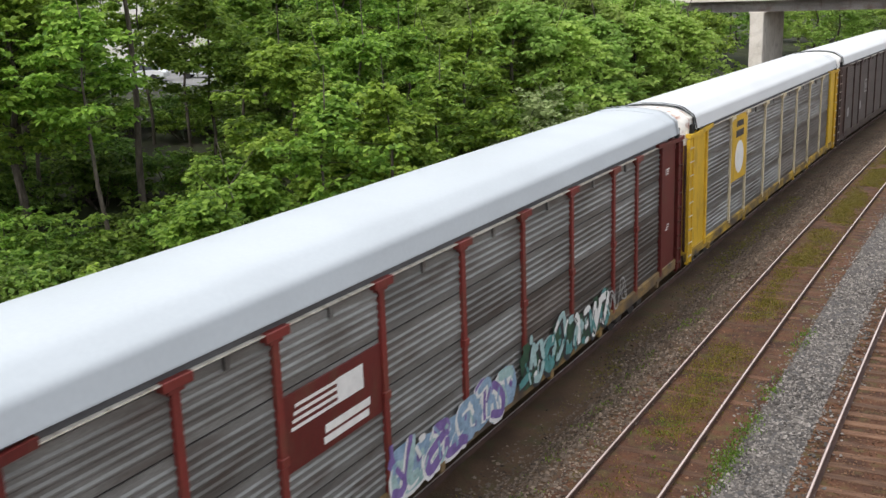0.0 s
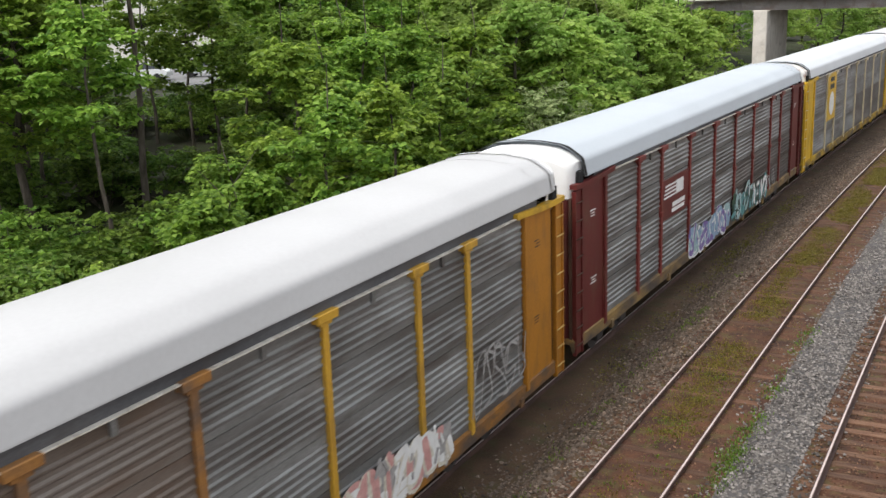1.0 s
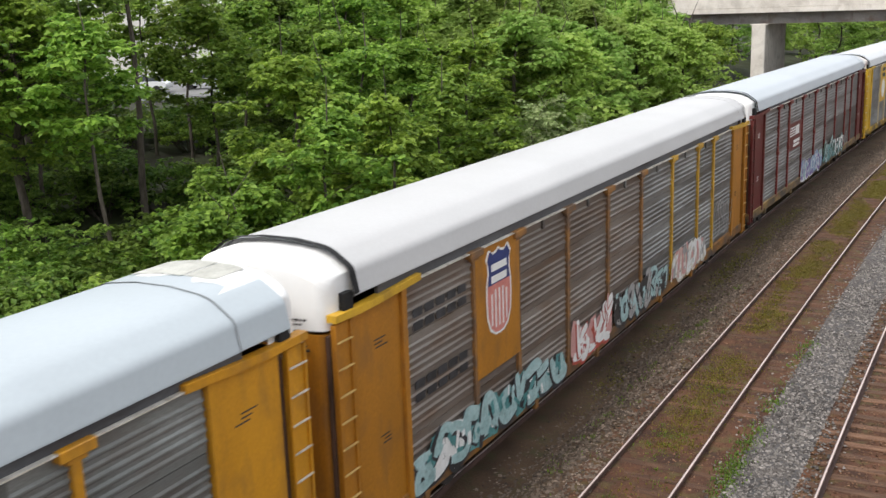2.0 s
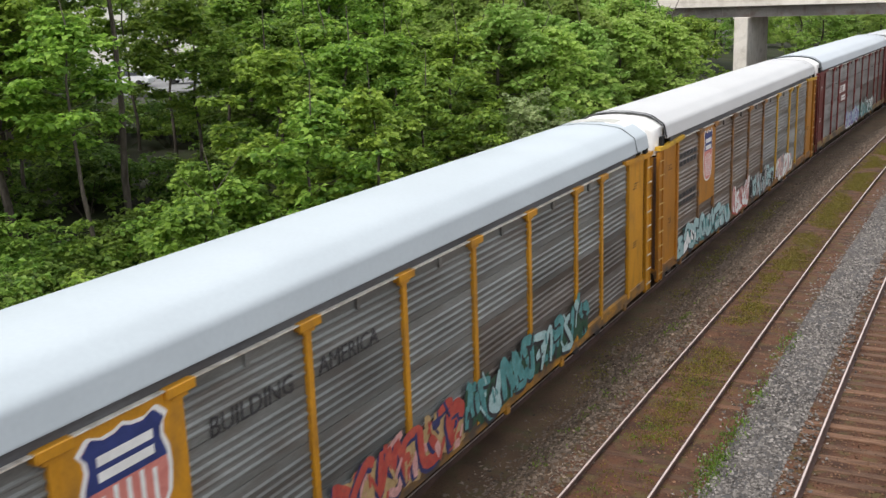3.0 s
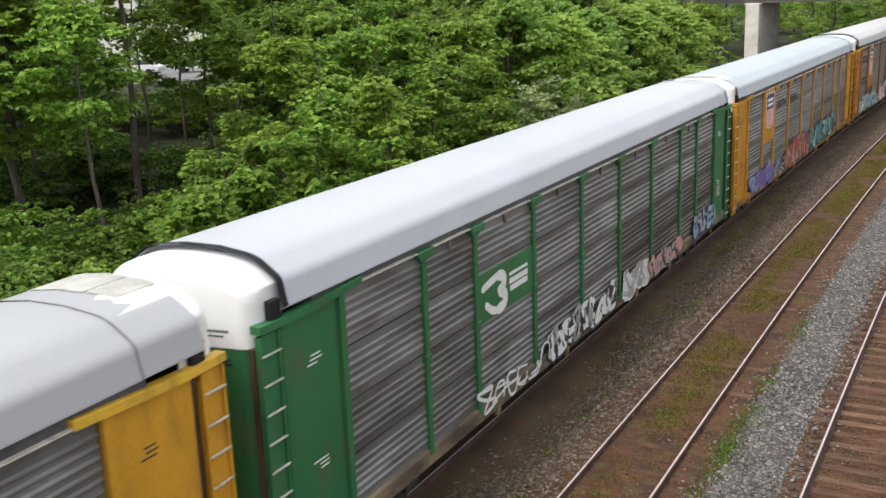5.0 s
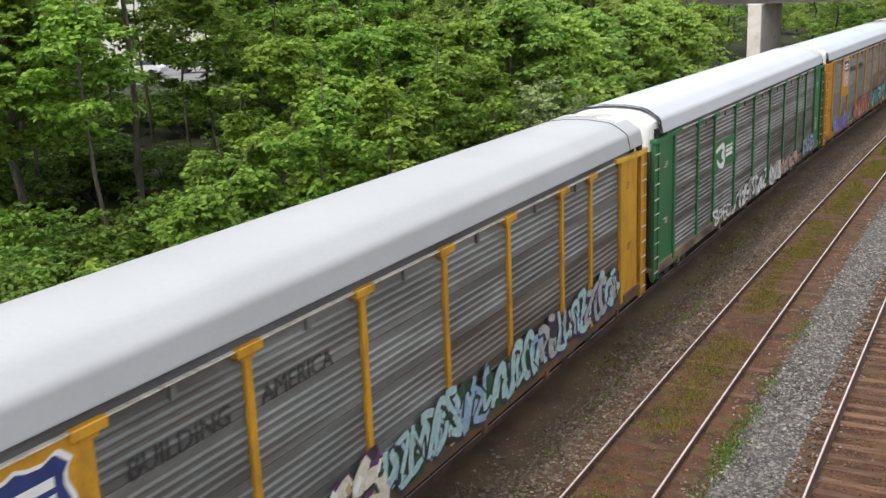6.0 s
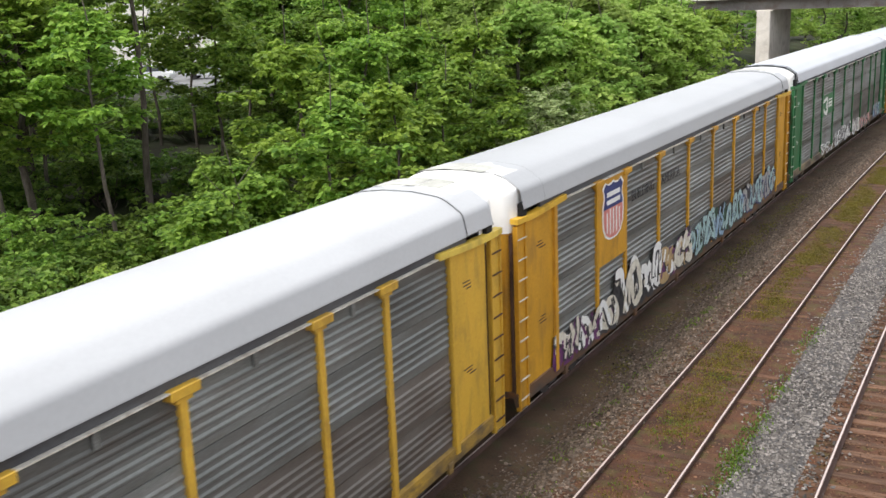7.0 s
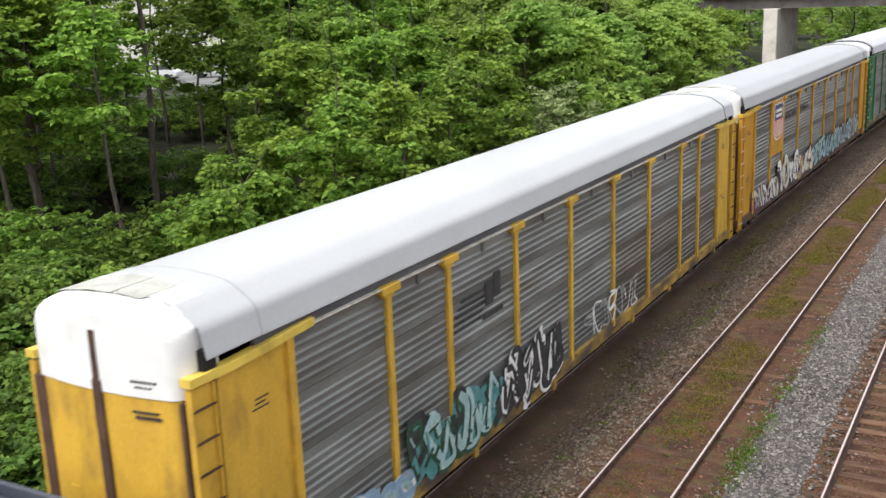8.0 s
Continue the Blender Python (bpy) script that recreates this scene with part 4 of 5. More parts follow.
def car_pose(s):
    xa, ya, _ = line_at(s - 10.06)
    xb, yb, _ = line_at(s + 10.06)
    return pose((xa + xb) / 2, (ya + yb) / 2, TRACKS["track_1"][1], 0, 0, -math.degrees(math.atan2(xb - xa, yb - ya)))


SPEED, PITCH, TAIL_AT_END = 18.385, 28.46, 22.97


def motions():
    for i, ob in enumerate(CARS):
        walk(ob, [(t, car_pose(TAIL_AT_END + i * PITCH - SPEED * (8.0 - t))) for t in np.arange(0, 8.01, 0.5)])
    for ob in TAIL:
        walk(ob, [(t, car_pose(TAIL_AT_END - 21.2 - SPEED * (8.0 - t))) for t in np.arange(0, 8.01, 0.5)])


# ---------- trees ----------
def leaf_cloud(rng, centres, radius, sprays, size, leaflets=6):
    """Clumps of sprays; each spray is a loose star of drooping leaves, as on a maple twig."""
    c = np.repeat(np.array([tuple(p) for p in centres]), sprays, axis=0)
    n = len(c)
    d = rng.normal(size=(n, 3))
    d /= np.linalg.norm(d, axis=1)[:, None]
    d[:, 2] = np.abs(d[:, 2]) * 0.75 - 0.2
    rr = np.repeat(radius * rng.uniform(0.6, 1.35, len(centres)), sprays)
    hub = c + d * (rr * rng.uniform(0.55, 1.0, n))[:, None]
    hub = np.repeat(hub, leaflets, axis=0)
    out = np.repeat(d, leaflets, axis=0)
    m = len(hub)
    a = rng.uniform(0, 2 * math.pi, m)
    ax = np.stack([np.cos(a), np.sin(a), rng.uniform(-0.75, 0.1, m)], 1) + out * 0.45
    ax /= np.linalg.norm(ax, axis=1)[:, None]
    up = np.array([0, 0, 1.0]) + rng.normal(size=(m, 3)) * 0.35 + out * 0.4
    sd = np.cross(ax, up)
    sd /= np.linalg.norm(sd, axis=1)[:, None] + 1e-6
    nn = np.cross(sd, ax)
    s = (size * rng.uniform(0.6, 1.2, m))[:, None]
    p0 = hub + ax * s * 0.12
    quad = np.stack([p0, p0 + ax * s * 0.55 + sd * s * 0.36 + nn * s * 0.06, p0 + ax * s - nn * s * 0.12, p0 + ax * s * 0.55 - sd * s * 0.36 + nn * s * 0.06], 1)
    verts = quad.reshape(-1, 3).tolist()
    base = np.arange(m)[:, None] * 4
    faces = np.concatenate([base + np.array([[0, 1, 2]]), base + np.array([[0, 2, 3]])], 1).reshape(-1, 3).tolist()
    return verts, faces


def limb(verts, faces, a, b, ra, rb, sides=6):
    a, b = Vector(a), Vector(b)
    d = (b - a).normalized()
    u = d.orthogonal().normalized()
    v = d.cross(u)
    i = len(verts)
    for p, r in ((a, ra), (b, rb)):
        for k in range(sides):
            t = 2 * math.pi * k / sides
            verts.append(tuple(p + u * (r * math.cos(t)) + v * (r * math.sin(t))))
    for k in range(sides):
        faces.append((i + k, i + (k + 1) % sides, i + sides + (k + 1) % sides, i + sides + k))


def make_tree(seed, height, spread, bare, leaf_mat, clumps, per, leaf_size, radius, trunk_r):
    rng = np.random.default_rng(seed)
    root = new("tree")
    tv, tf = [], []
    pts = [Vector((0, 0, -0.4))]
    for i in range(1, 7):
        pts.append(Vector((rng.normal() * 0.10 * i * 0.5, rng.normal() * 0.10 * i * 0.5, height * 0.92 * i / 6)))
    for i in range(6):
        limb(tv, tf, pts[i], pts[i + 1], trunk_r * (1 - i / 6.6), trunk_r * (1 - (i + 1) / 6.6), 8)
    tips = []
    for k in range(clumps):
        h = bare + (1 - bare) * rng.random() ** 0.9
        base = pts[0].lerp(pts[-1], min(1, h * 0.85))
        a = rng.uniform(0, 2 * math.pi)
        shape = math.sin(math.pi * min(1.0, max(0.08, (h - bare) / (1 - bare) * 0.82 + 0.16)))
        reach = spread * shape * rng.uniform(0.45, 1.05)
        tip = base + Vector((math.cos(a) * reach, math.sin(a) * reach, reach * rng.uniform(-0.05, 0.5)))
        tip.z = min(tip.z, height)
        if k % 2 == 0:
            limb(tv, tf, base, base.lerp(tip, 0.6) + Vector((0, 0, 0.1)), trunk_r * 0.3 * (1.2 - h), trunk_r * 0.12, 4)
            limb(tv, tf, base.lerp(tip, 0.6) + Vector((0, 0, 0.1)), tip, trunk_r * 0.12, 0.006, 4)
        tips.append(tip)
        tips.append(base.lerp(tip, rng.uniform(0.55, 0.85)) + Vector(rng.normal(size=3) * 0.25))
    link_mesh("trunk", tv, tf, M["bark"], root, smooth=True)
    lv, lf = leaf_cloud(rng, tips, radius, per, leaf_size)
    link_mesh("crown", lv, lf, leaf_mat, root)
    return root


def make_bush(seed, height, spread, leaf_mat, clumps, per, leaf_size):
    rng = np.random.default_rng(seed)
    root = new("bush")
    tv, tf, tips = [], [], []
    for k in range(clumps):
        a, r = rng.uniform(0, 6.28), spread * rng.random() ** 0.6
        tip = (math.cos(a) * r, math.sin(a) * r, height * rng.uniform(0.25, 1.0) * (1.05 - 0.55 * r / spread))
        if k % 3 == 0:
            limb(tv, tf, (tip[0] * 0.15, tip[1] * 0.15, -0.2), tip, 0.03, 0.008, 4)
        tips.append(tip)
    link_mesh("stem", tv, tf, M["bark"], root)
    lv, lf = leaf_cloud(rng, tips, 0.40, per, leaf_size)
    link_mesh("crown", lv, lf, leaf_mat, root)
    return root


def bank_point(azimuth, distance):
    """A place on the wooded bank: degrees to the left of north from the footbridge, and metres."""
    a = radians(azimuth)
    x, y = EYE[0] - math.sin(a) * distance, math.cos(a) * distance
    off = x - (1 - math.cos(math.asin(max(-1, min(1, y * BEND))))) / BEND
    return x, y, ground_height(off), off


def build_woods():
    kinds = [make_tree(11, 10.0, 3.1, 0.22, M["leaf"], 50, 15, 0.23, 0.50, 0.12), make_tree(12, 10.8, 3.5, 0.25, M["leaf_deep"], 64, 14, 0.24, 0.70, 0.16),
             make_tree(13, 9.0, 2.7, 0.15, M["leaf"], 44, 15, 0.22, 0.47, 0.09), make_tree(14, 11.5, 3.2, 0.38, M["leaf"], 56, 13, 0.24, 0.68, 0.17),
             make_tree(15, 6.2, 2.1, 0.12, M["leaf"], 44, 12, 0.20, 0.5, 0.07),
             make_tree(16, 16.0, 3.2, 0.66, M["leaf_deep"], 50, 11, 0.26, 0.66, 0.15), make_tree(17, 10.5, 2.4, 0.56, M["leaf"], 44, 12, 0.24, 0.55, 0.09),
             make_tree(18, 7.4, 2.3, 0.12, M["leaf_silver"], 40, 10, 0.17, 0.42, 0.05)]
    far = [make_tree(31, 9.8, 3.2, 0.15, M["leaf_hazed"], 60, 9, 0.30, 0.75, 0.13), make_tree(32, 10.6, 3.5, 0.18, M["leaf_hazed"], 62, 9, 0.31, 0.8, 0.16), make_tree(33, 10.2, 3.4, 0.15, M["leaf"], 60, 9, 0.31, 0.8, 0.15)]
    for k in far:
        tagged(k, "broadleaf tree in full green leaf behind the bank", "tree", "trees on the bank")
    names = ["broadleaf tree with fresh green leaves on the bank", "tall broadleaf tree with deep green crown", "young broadleaf tree with bright green leaves",
             "tall thin-trunked tree with high green crown", "small sapling tree with fresh green leaves", "tall dark bare-trunked tree with a high crown", "slender grey-trunked young tree with bright top", "small tree with silvery pale leaves"]
    for k, n in zip(kinds, names):
        tagged(k, n, "tree", "trees on the bank")
    for i, az, d in ((1, 17.2, 84), (1, 18.9, 80), (0, 20.6, 84), (1, 16.4, 88), (0, 21.6, 51), (1, 23.9, 49), (0, 19.8, 56), (1, 25.8, 53)):
        copy_thing(far[i], pose(*bank_point(az, d)[:3], 0, 0, az * 131))
    bushes = [make_bush(21, 2.4, 1.9, M["leaf_deep"], 42, 8, 0.20), make_bush(22, 3.0, 1.7, M["leaf"], 42, 8, 0.20), make_bush(23, 1.9, 2.0, M["leaf_olive"], 42, 8, 0.17)]
    for b in bushes:
        tagged(b, "leafy green shrub growing on the wooded bank", "bush", "bushes on the bank")
    rng = random.Random(5)
    used = [False] * len(kinds)
    placed = []
    tries = 0
    while len(placed) < 78 and tries < 6000:
        tries += 1
        az, d = rng.uniform(3, 60), 22 + 75 * rng.random() ** 1.3
        x, y, z, off = bank_point(az, d)
        if off > -9.5 or y < 2 or (off > -22 and 74 < y < 122) or (az > 46 and d < 31):
            continue
        if d < 90 and abs(az - 43.3) < 1.7 + math.degrees(3.3 / d):
            continue
        if d > 70 and 37 < az < 50:
            continue
        if any((x - p[0]) ** 2 + (y - p[1]) ** 2 < 3.3 ** 2 for p in placed):
            continue
        placed.append((x, y))
        i = rng.choice((0, 0, 0, 2, 3, 1)) if off < -13 else rng.choice((2, 4, 0))
        if az > 39:
            if d < 36 or off > -13:
                continue
            i = rng.choice((3, 3, 6, 1))
        m = pose(x, y, z, 0, 0, rng.uniform(0, 360))
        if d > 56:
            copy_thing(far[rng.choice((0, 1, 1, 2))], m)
        elif not used[i]:
            kinds[i].matrix_basis = m
            used[i] = True
        else:
            copy_thing(kinds[i], m)
    kinds[5].matrix_basis = pose(*bank_point(44.6, 38)[:3])
    copy_thing(kinds[6], pose(*bank_point(40.6, 41)[:3], 0, 0, 130))
    copy_thing(kinds[5], pose(*bank_point(26.3, 55)[:3], 0, 0, 70))
    kinds[6].matrix_basis = pose(*bank_point(46.6, 33)[:3])
    copy_thing(kinds[6], pose(*bank_point(39.0, 44)[:3], 0, 0, 210))
    for az, d in ((43.7, 55), (41.8, 52), (45.6, 60)):
        copy_thing(kinds[6], pose(*bank_point(az, d)[:3], 0, 0, az * 41))
    kinds[7].matrix_basis = pose(*bank_point(23.2, 44)[:3])
    copy_thing(kinds[7], pose(*bank_point(21.6, 47)[:3], 0, 0, 150))
    for az, d in ((15.0, 66), (16.4, 68), (18.2, 70), (14.4, 73), (15.6, 75)):
        copy_thing(far[0 if d < 71 else 2], pose(*bank_point(az, d)[:3], 0, 0, az * 90))
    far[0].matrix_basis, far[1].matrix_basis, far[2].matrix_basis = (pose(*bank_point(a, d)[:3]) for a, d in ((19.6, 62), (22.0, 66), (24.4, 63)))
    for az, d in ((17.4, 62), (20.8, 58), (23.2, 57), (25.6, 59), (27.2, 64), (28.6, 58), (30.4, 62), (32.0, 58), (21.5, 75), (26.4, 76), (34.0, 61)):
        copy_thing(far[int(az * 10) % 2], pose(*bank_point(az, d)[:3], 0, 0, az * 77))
    for i, az, d in ((0, 36.0, 34), (0, 32.8, 37), (0, 29.6, 41), (2, 34.4, 30), (0, 26.8, 44), (2, 31.2, 33), (2, 28.0, 37), (0, 24.6, 50)):
        copy_thing(kinds[i], pose(*bank_point(az, d)[:3], 0, 0, az * 57))
    for i, az, d in ((3, 53.2, 38), (6, 52.0, 34), (3, 50.3, 42), (6, 49.6, 41), (4, 38.9, 29), (4, 41.3, 27), (4, 40.1, 30), (3, 51.5, 50)):
        copy_thing(kinds[i], pose(*bank_point(az, d)[:3], 0, 0, az * 77))
    for k in range(16):
        copy_thing(bushes[1 + k % 2], pose(*bank_point(43.2 + 0.62 * k, 27 + 2.3 * (k * 7 % 4))[:3], 0, 0, 71 * k))
    # deep-leaved bushes here: shade under the canopy put into their colour
    for k in range(36):
        az, d = 38.5 + 14.5 * rng.random(), rng.uniform(31, 58)
        if not (abs(az - 43.3) < 2.0 and d > 46):
            copy_thing(bushes[0], pose(*bank_point(az, d)[:3], 0, 0, 47 * k))
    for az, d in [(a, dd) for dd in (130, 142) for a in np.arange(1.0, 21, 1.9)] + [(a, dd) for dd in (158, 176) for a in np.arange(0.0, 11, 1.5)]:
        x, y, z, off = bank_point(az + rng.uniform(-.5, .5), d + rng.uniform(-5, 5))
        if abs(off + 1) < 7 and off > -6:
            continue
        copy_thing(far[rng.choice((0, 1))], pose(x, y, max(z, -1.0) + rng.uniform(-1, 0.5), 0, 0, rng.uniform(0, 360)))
    done = [False] * 3
    for k in range(9):
        copy_thing(bushes[k % 2], pose(*bank_point(39.3 + 0.9 * k, 56 + 2.5 * (k % 3))[:3], 0, 0, 47 * k))
    count = 0
    while count < 132:
        az, d = rng.uniform(2, 60), 15 + 60 * rng.random() ** 1.2
        if count > 104:
            az, d = rng.uniform(44, 56), rng.uniform(20, 31)
        x, y, z, off = bank_point(az, d)
        if off > -5.6 or y < 1 or off < -40 or (39 < az < 46.5 and d > 60) or (39 < az < 53 and d > 31 and rng.random() < 0.75):
            continue
        # mostly the deep-leaved bush, its darker colour standing in for understory shade
        i = rng.choice((0, 0, 0, 1, 2)) if az < 38 else rng.choice((0, 0, 0, 0, 2))
        m = pose(x, y, z - 0.1, 0, 0, rng.uniform(0, 360))
        if not done[i]:
            bushes[i].matrix_basis = m
            done[i] = True
        else:
            copy_thing(bushes[i], m)
        count += 1


# ---------- road bridge ----------
def build_bridge():
    root = tagged(new("road_bridge"), "concrete road bridge with steel girder on a pale pier", "bridge", kind="structure")
    y0, y1, zb = 100.0, 114.0, 6.57
    place = pose(-6.2, -0.5, 0, 0, 0, -2.0)
    for y in (y0, y0 + 3.4, y0 + 6.8, y0 + 10.2, y1 - 0.4):
        boxes("girder", [((-16.5, y, zb), (75, y + 0.4, zb + 1.0)), ((-16.5, y - 0.15, zb), (75, y + 0.55, zb + 0.08)), ((-16.5, y - 0.1, zb + 0.92), (75, y, zb + 0.996))], M["girder"], root)
    for x in np.arange(-16, 40, 2.5):
        boxes("stiffener", [((x, y0 - 0.12, zb + 0.08), (x + 0.06, y0, zb + 0.92))], M["girder"], root)
    boxes("deck", [((-17.75, y0 - 0.9, zb + 1.0), (75, y1 + 0.9, zb + 1.44))], M["concrete"], root)
    boxes("parapet", [((-17.75, y0 - 0.9, zb + 1.44), (75, y0 - 0.5, zb + 2.6))], M["concrete"], root, 0.03)
    boxes("parapet", [((-17.75, y1 + 0.5, zb + 1.44), (75, y1 + 0.9, zb + 2.6))], M["concrete"], root, 0.03)
    boxes("pier", [((-7.19, y0 - 0.6, -1.6), (-5.94, y0 + 8.1, zb))], M["concrete"], root, 0.06)
    boxes("pier_cap", [((-7.35, y0 - 0.4, zb - 0.12), (-5.78, y0 + 8.2, zb - 0.004))], M["concrete"], root)
    # eastern end out of view, added to cut the light under the deck
    boxes("abutment", [((21.0, y0 - 0.3, -1.6), (75.0, y1 + 0.3, zb))], M["concrete"], root)
    root.matrix_basis = place


# ---------- beyond the trees ----------
def parked_car(x, y, z, turn, mat, label):
    root = tagged(new("parked_car"), label, "car", "cars parked beyond the trees")
    prof = [(-2.2, 0.35), (-2.25, 0.75), (-1.9, 0.95), (-1.2, 1.0), (1.0, 0.98), (2.05, 0.85), (2.25, 0.6), (2.2, 0.35)]
    n = len(prof)
    bm = bmesh.new()
    for sgn in (-0.88, 0.88):
        for u, v in prof:
            bm.verts.new((sgn, u, v))
    bm.verts.ensure_lookup_table()
    for i in range(n):
        bm.faces.new([bm.verts[k] for k in (i, (i + 1) % n, n + (i + 1) % n, n + i)])
    bm.faces.new(bm.verts[:n])
    bm.faces.new(bm.verts[n:])
    bmesh.ops.bevel(bm, geom=list(bm.edges), offset=0.05, segments=2, affect="EDGES")
    part("body", bm, mat, root)
    for name, grow, m2 in (("cabin", 0.0, M["dark_glass"]), ("roof", 0.02, mat)):
        bm = bmesh.new()
        vs = box_into(bm, (-0.8, -1.75, 0.97), (0.8, 0.95, 1.45)) if name == "cabin" else box_into(bm, (-0.66, -1.3, 1.44), (0.66, 0.45, 1.49), 0.02)
        if name == "cabin":
            for v in vs:
                if v.co.z > 1.2:
                    v.co.x *= 0.82
                    v.co.y = -1.3 if v.co.y < 0 else 0.45
        part(name, bm, m2, root)
    for u in (-1.35, 1.4):
        for sgn in (-0.8, 0.8):
            bm = bmesh.new()
            bmesh.ops.create_cone(bm, cap_ends=True, segments=18, radius1=0.32, radius2=0.32, depth=0.2, matrix=pose(sgn, u, 0.32, 0, 90, 0))
            part("wheel", bm, M["tyre"], root)
    root.matrix_basis = pose(x, y, z, 0, 0, turn)


def build_lot():
    a = radians(43.5)
    cx, cy = EYE[0] - math.sin(a) * 99, math.cos(a) * 99
    tagged(boxes("car_park", [((-26, -14, -0.2), (26, 14, 0.0))], M["asphalt"]), "grey asphalt car park beyond the trees", "car park", kind="structure").matrix_basis = pose(cx, cy, 2.62, 0, 0, 43.5)
    away, side = Vector((-math.sin(a), math.cos(a), 0)), Vector((math.cos(a), math.sin(a), 0))
    at = Vector((cx, cy, 2.62))
    for k, (u, v, t, m, lb) in enumerate([(-0.8, -5, 70, "car_white", "white car parked on the asphalt lot"), (4.6, -4, 75, "car_white", "white car parked on the asphalt lot"),
                                          (-6.0, -6, 80, "car_dark", "dark car parked on the asphalt lot"), (10.0, -5, 70, "car_white", "white car parked on the asphalt lot"), (-12, -4, 70, "car_white", "white car parked on the asphalt lot")]):
        p = at + side * u + away * v
        parked_car(p.x, p.y, p.z, 43.5 + t, M[m], lb)
    hall = tagged(new("warehouse"), "long pale cream-walled building beyond the car park", "building")
    boxes("wall", [((-30, 0, 0), (30, 14, 7.5))], M["pale_wall"], hall)
    boxes("roof", [((-30.3, -0.3, 7.5), (30.3, 14.3, 7.8))], M["concrete"], hall)
    boxes("plinth", [((-30, -0.05, 0), (30, -0.004, 0.9))], M["concrete"], hall)
    p = at + away * 14.5
    hall.matrix_basis = pose(p.x, p.y, 2.4, 0, 0, 43.5)


# ---------- stones and weeds ----------
def scatter(name, spots, size, mat, label, category, seed, flat=0.7):
    """Loose broken stones, one mesh; spots are (offset, station, z) rows."""
    rng = np.random.default_rng(seed)
    n = len(spots)
    a = spots[:, 1] * BEND
    cx = (1 - np.cos(a)) / BEND + spots[:, 0] * np.cos(a)
    cy = np.sin(a) / BEND - spots[:, 0] * np.sin(a)
    base = np.array([(1, 0, 0), (0, 1, 0), (-1, 0, 0), (0, -1, 0), (0, 0, 1), (0, 0, -1)], float)
    v = base[None] * rng.uniform(0.55, 1.2, (n, 6, 3)) + rng.normal(size=(n, 6, 3)) * 0.22
    t = rng.uniform(0, 6.28, n)
    rot = np.stack([np.stack([np.cos(t), -np.sin(t)], 1), np.stack([np.sin(t), np.cos(t)], 1)], 1)
    v[:, :, :2] = np.einsum("nij,nkj->nki", rot, v[:, :, :2])
    v *= (size * rng.uniform(0.5, 1.35, n))[:, None, None]
    v[:, :, 2] *= flat
    v += np.stack([cx, cy, spots[:, 2]], 1)[:, None]
    tri = np.array([(0, 1, 4), (1, 2, 4), (2, 3, 4), (3, 0, 4), (1, 0, 5), (2, 1, 5), (3, 2, 5), (0, 3, 5)])
    f = (np.arange(n)[:, None, None] * 6 + tri[None]).reshape(-1, 3)
    tagged(link_mesh(name, v.reshape(-1, 3).tolist(), f.tolist(), mat), label, category, kind="stuff")


def stone_material(name, dark, light, spread):
    m = bpy.data.materials.new(name)
    m.use_nodes = True
    n, l = m.node_tree.nodes, m.node_tree.links
    geo = n.new("ShaderNodeNewGeometry")
    ramp = n.new("ShaderNodeValToRGB")
    ramp.color_ramp.elements[0].color, ramp.color_ramp.elements[1].color = rgb(dark), rgb(light)
    ramp.color_ramp.elements[1].position = spread
    top = ramp.color_ramp.elements.new(1.0)
    top.color = rgb(tuple(min(0.75, v * 1.5) for v in light))
    l.new(geo.outputs["Random Per Island"], ramp.inputs[0])
    tex = n.new("ShaderNodeTexNoise")
    tex.inputs["Scale"].default_value = 60
    mul = n.new("ShaderNodeMixRGB")
    mul.blend_type = "OVERLAY"
    mul.inputs[0].default_value = 0.4
    l.new(ramp.outputs[0], mul.inputs[1])
    l.new(tex.outputs["Fac"], mul.inputs[2])
    l.new(mul.outputs[0], n["Principled BSDF"].inputs["Base Color"])
    n["Principled BSDF"].inputs["Roughness"].default_value = 0.9
    return m


def strip_spots(rng, o0, o1, s0, s1, per_m2, lift=0.0, near_bias=1.4):
    n = int((o1 - o0) * (s1 - s0) * per_m2)
    o = rng.uniform(o0, o1, n)
    s = s0 + (s1 - s0) * rng.random(n) ** near_bias
    z = np.array([ground_height(v) for v in o]) + lift
    return np.stack([o, s, z], 1)


def blades(name, clumps, per, height, mat, label, seed, spread=0.12):
    """Low weeds: tapering blades in tufts. clumps: (offset, station) rows."""
    rng = np.random.default_rng(seed)
    verts, faces = [], []
    for off, s in clumps:
        x, y, _ = line_at(s, off)
        z = ground_height(off)
        k = int(per * rng.uniform(0.5, 1.5))
        for _ in range(k):
            px, py = x + rng.normal() * spread, y + rng.normal() * spread
            a, h = rng.uniform(0, 6.28), height * rng.uniform(0.4, 1.3)
            w = 0.006 + 0.009 * rng.random()
            lx, ly = math.cos(a) * h * rng.uniform(0.3, 1.0), math.sin(a) * h * rng.uniform(0.3, 1.0)
            sx, sy = -math.sin(a) * w, math.cos(a) * w
            i = len(verts)
            verts += [(px - sx, py - sy, z - 0.01), (px + sx, py + sy, z - 0.01), (px + lx * 0.5 + sx, py + ly * 0.5 + sy, z + h * 0.75), (px + lx * 0.5 - sx, py + ly * 0.5 - sy, z + h * 0.75), (px + lx, py + ly, z + h * 0.8)]
            faces += [(i, i + 1, i + 2, i + 3), (i + 3, i + 2, i + 4)]
    tagged(link_mesh(name, verts, faces, mat), label, "weeds", kind="stuff")


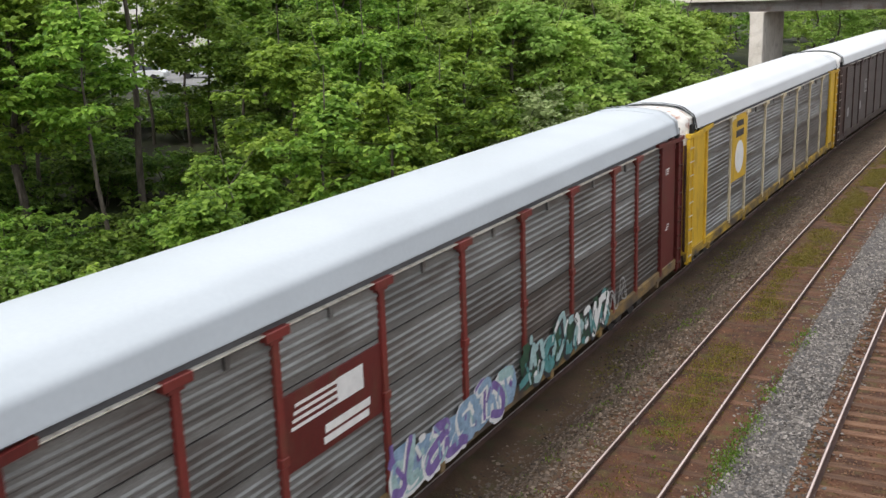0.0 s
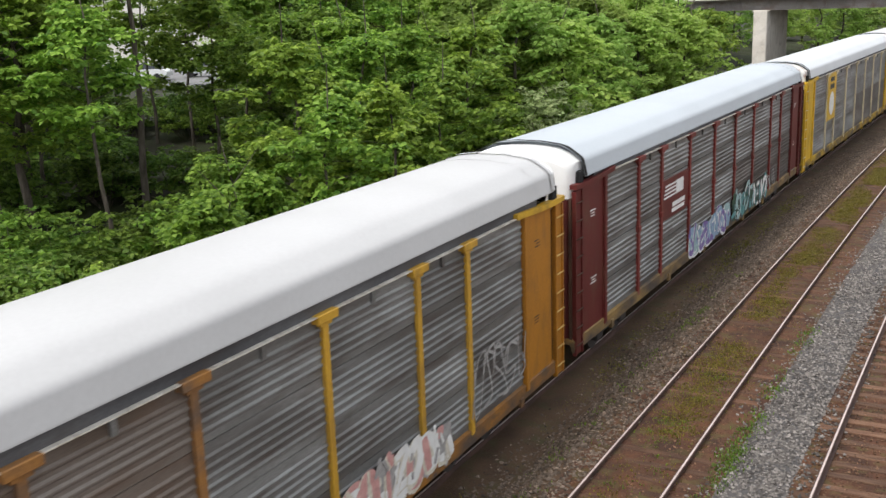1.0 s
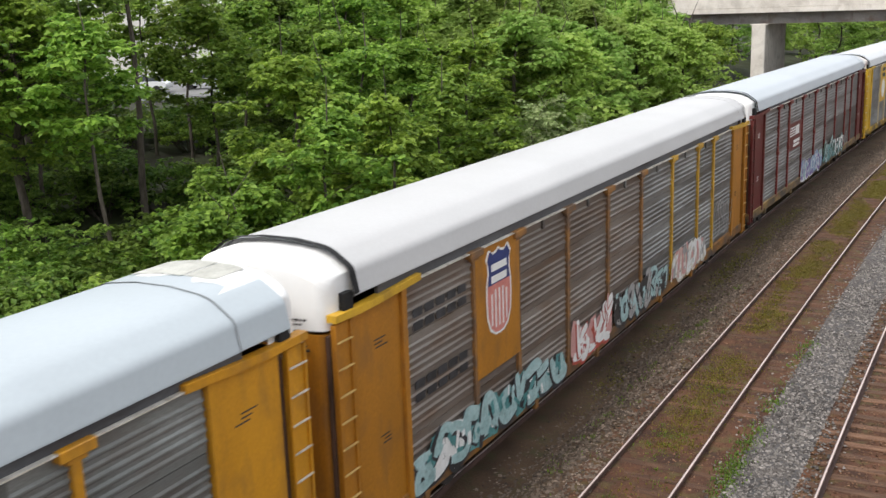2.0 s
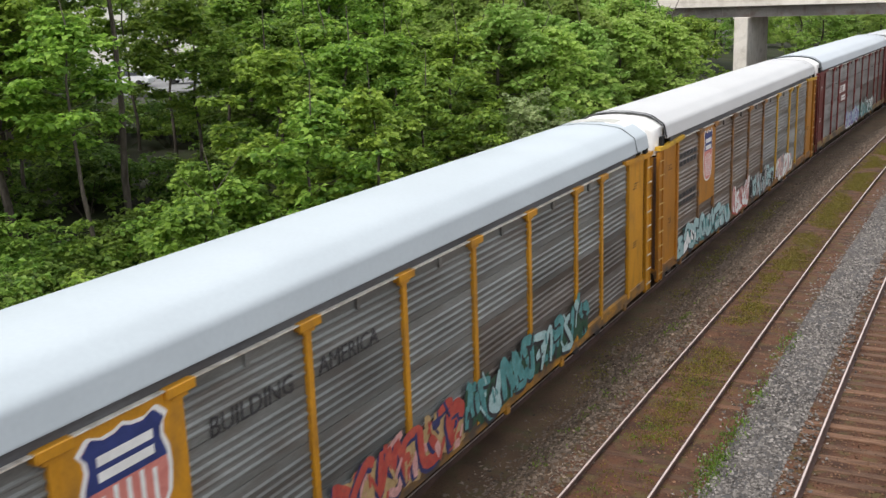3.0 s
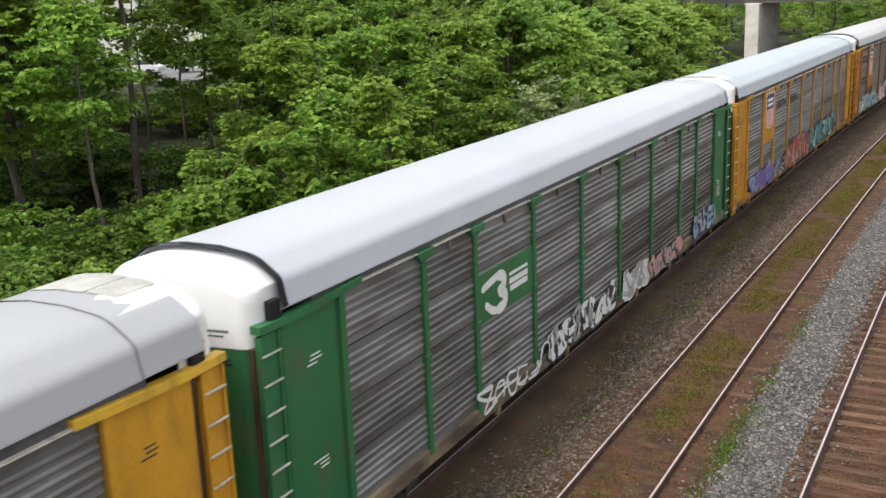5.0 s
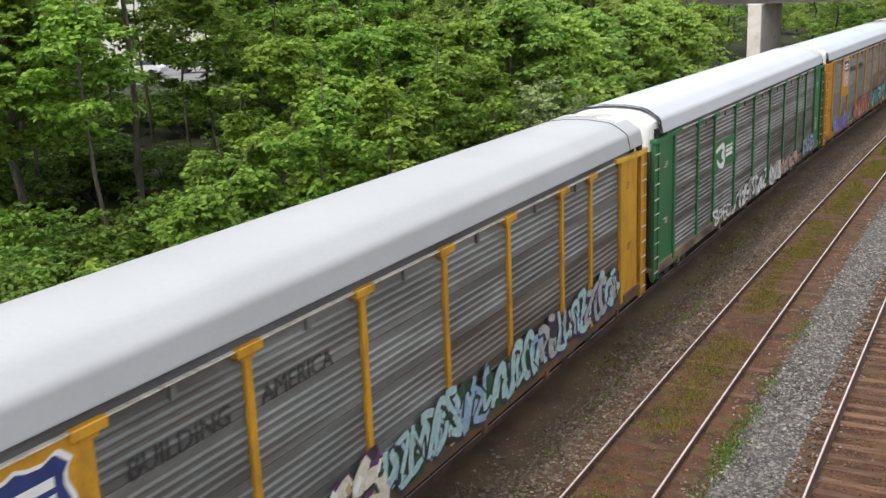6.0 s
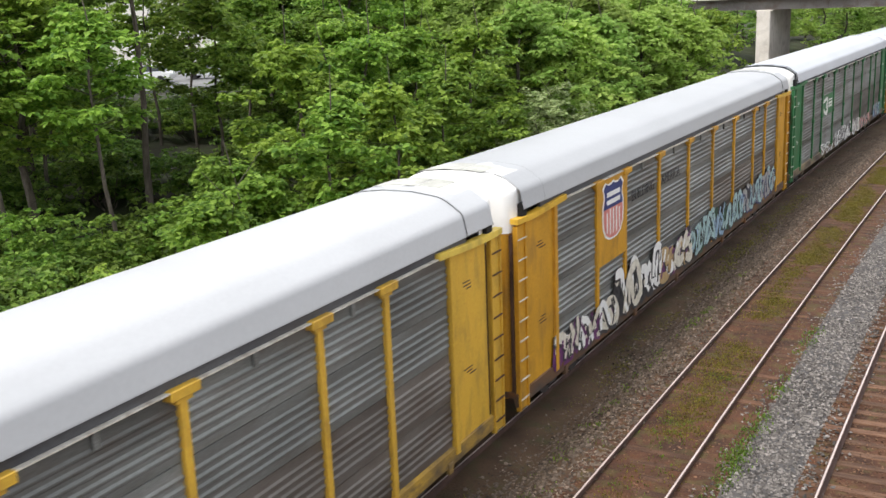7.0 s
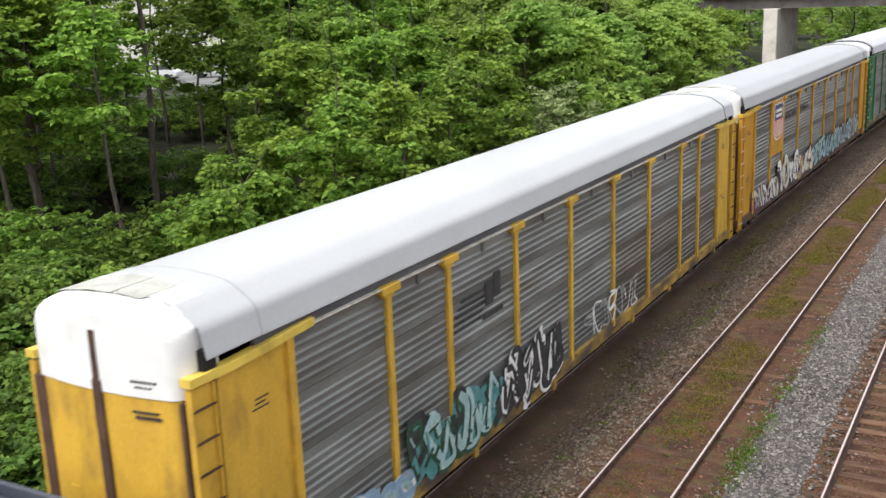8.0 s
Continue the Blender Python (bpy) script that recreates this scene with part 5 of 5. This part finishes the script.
def build_ballast():
    rng = np.random.default_rng(9)
    grey = stone_material("broken_stone", (0.042, 0.036, 0.033), (0.210, 0.191, 0.176), 0.82)
    brown = stone_material("brown_stone", (0.044, 0.031, 0.022), (0.168, 0.128, 0.098), 0.84)
    rust = stone_material("rusty_stone", (0.058, 0.027, 0.014), (0.165, 0.090, 0.053), 0.9)
    main = strip_spots(rng, 6.25, 7.4, 3, 75, 230, 0.004)
    edge = strip_spots(rng, 5.7, 8.1, 6, 60, 130)
    edge = edge[np.abs(edge[:, 0] - 6.85) < 0.55 + np.abs(rng.normal(size=len(edge))) * 0.36]
    main = np.concatenate([main, strip_spots(rng, 6.25, 7.4, -14, 4, 130, 0.004, 1.0)])
    edge[:, 2] = np.where(edge[:, 0] > 7.3, np.maximum(edge[:, 2], -0.16), edge[:, 2])
    scatter("gravel", np.concatenate([main, edge]), 0.041, grey, "pale grey crushed stone between the tracks", "gravel", 1)
    side_stones = np.concatenate([strip_spots(rng, 1.9, 3.95, 4, 75, 190, 0.012), strip_spots(rng, 1.2, 2.4, 4, 70, 130, 0.006), strip_spots(rng, 1.3, 3.95, -14, 5, 90, 0.012, 1.0)])
    side_stones = side_stones[rng.random(len(side_stones)) < np.clip((side_stones[:, 0] - 1.15) / 0.9, 0.15, 1)]
    scatter("ballast", side_stones, 0.043, brown, "brownish grey crushed stone beside the train", "gravel", 2)
    scatter("crib_stones", np.concatenate([strip_spots(rng, 7.4, 10.2, 8, 40, 130, 0.012), strip_spots(rng, 3.5, 5.6, 9, 70, 85, 0.0), strip_spots(rng, 5.5, 6.3, 9, 70, 70, 0.0)]), 0.028, rust, "rust-stained stones among the sleepers", "gravel", 3)


def build_weeds():
    rng = random.Random(3)
    edge = []
    for c, n in ((10.5, 26), (12.0, 18), (13.8, 24), (14.6, 26), (16.5, 14), (18.5, 26), (20.5, 24), (23.5, 10), (27, 14)):
        edge += [(6.16 + rng.gauss(0, 0.07), c + rng.gauss(0, 0.75)) for _ in range(n)]
    blades("weeds", edge, 18, 0.065, M["grass"], "bright green weeds along the edge of the gravel", 4)
    mid = [(4.69 + rng.gauss(0, 0.28), rng.uniform(11, 24)) for _ in range(50)] + [(2.95 + rng.gauss(0, 0.25), rng.uniform(10, 34)) for _ in range(90)]
    blades("weed_tufts", mid, 16, 0.05, M["grass"], "sparse green weeds among the stones", 5)
    moss = [(4.72 + rng.gauss(0, 0.28), 14 + 76 * rng.random() ** 0.75) for _ in range(5500)]
    moss = [p for p in moss if noise.noise((p[0] * 0.9, p[1] * 0.35, 2.0)) > -0.22]
    blades("moss_tufts", moss, 18, 0.04, M["moss"], "yellow-green moss and dry grass between the rails", 6, 0.16)
    wet = [(1.75 + rng.gauss(0, 0.22), rng.uniform(10, 50)) for _ in range(1500)]
    wet = [p for p in wet if noise.noise((p[0] * 0.7, p[1] * 0.3, 5.0)) > -0.05]
    blades("trackside_grass", wet, 9, 0.03, M["moss"], "thin dull grass beside the train", 7, 0.16)


build_ground()
roots = {k: build_track(k, *v) for k, v in TRACKS.items()}
build_train()
build_bridge()
build_lot()
build_woods()
build_ballast()
build_weeds()
lay_ties(roots["track_2"], *TRACKS["track_2"], M["tie_rust"], -12, 90, -0.044)
lay_ties(roots["track_3"], *TRACKS["track_3"], M["tie"], -12, 90, 0.0)
motions()
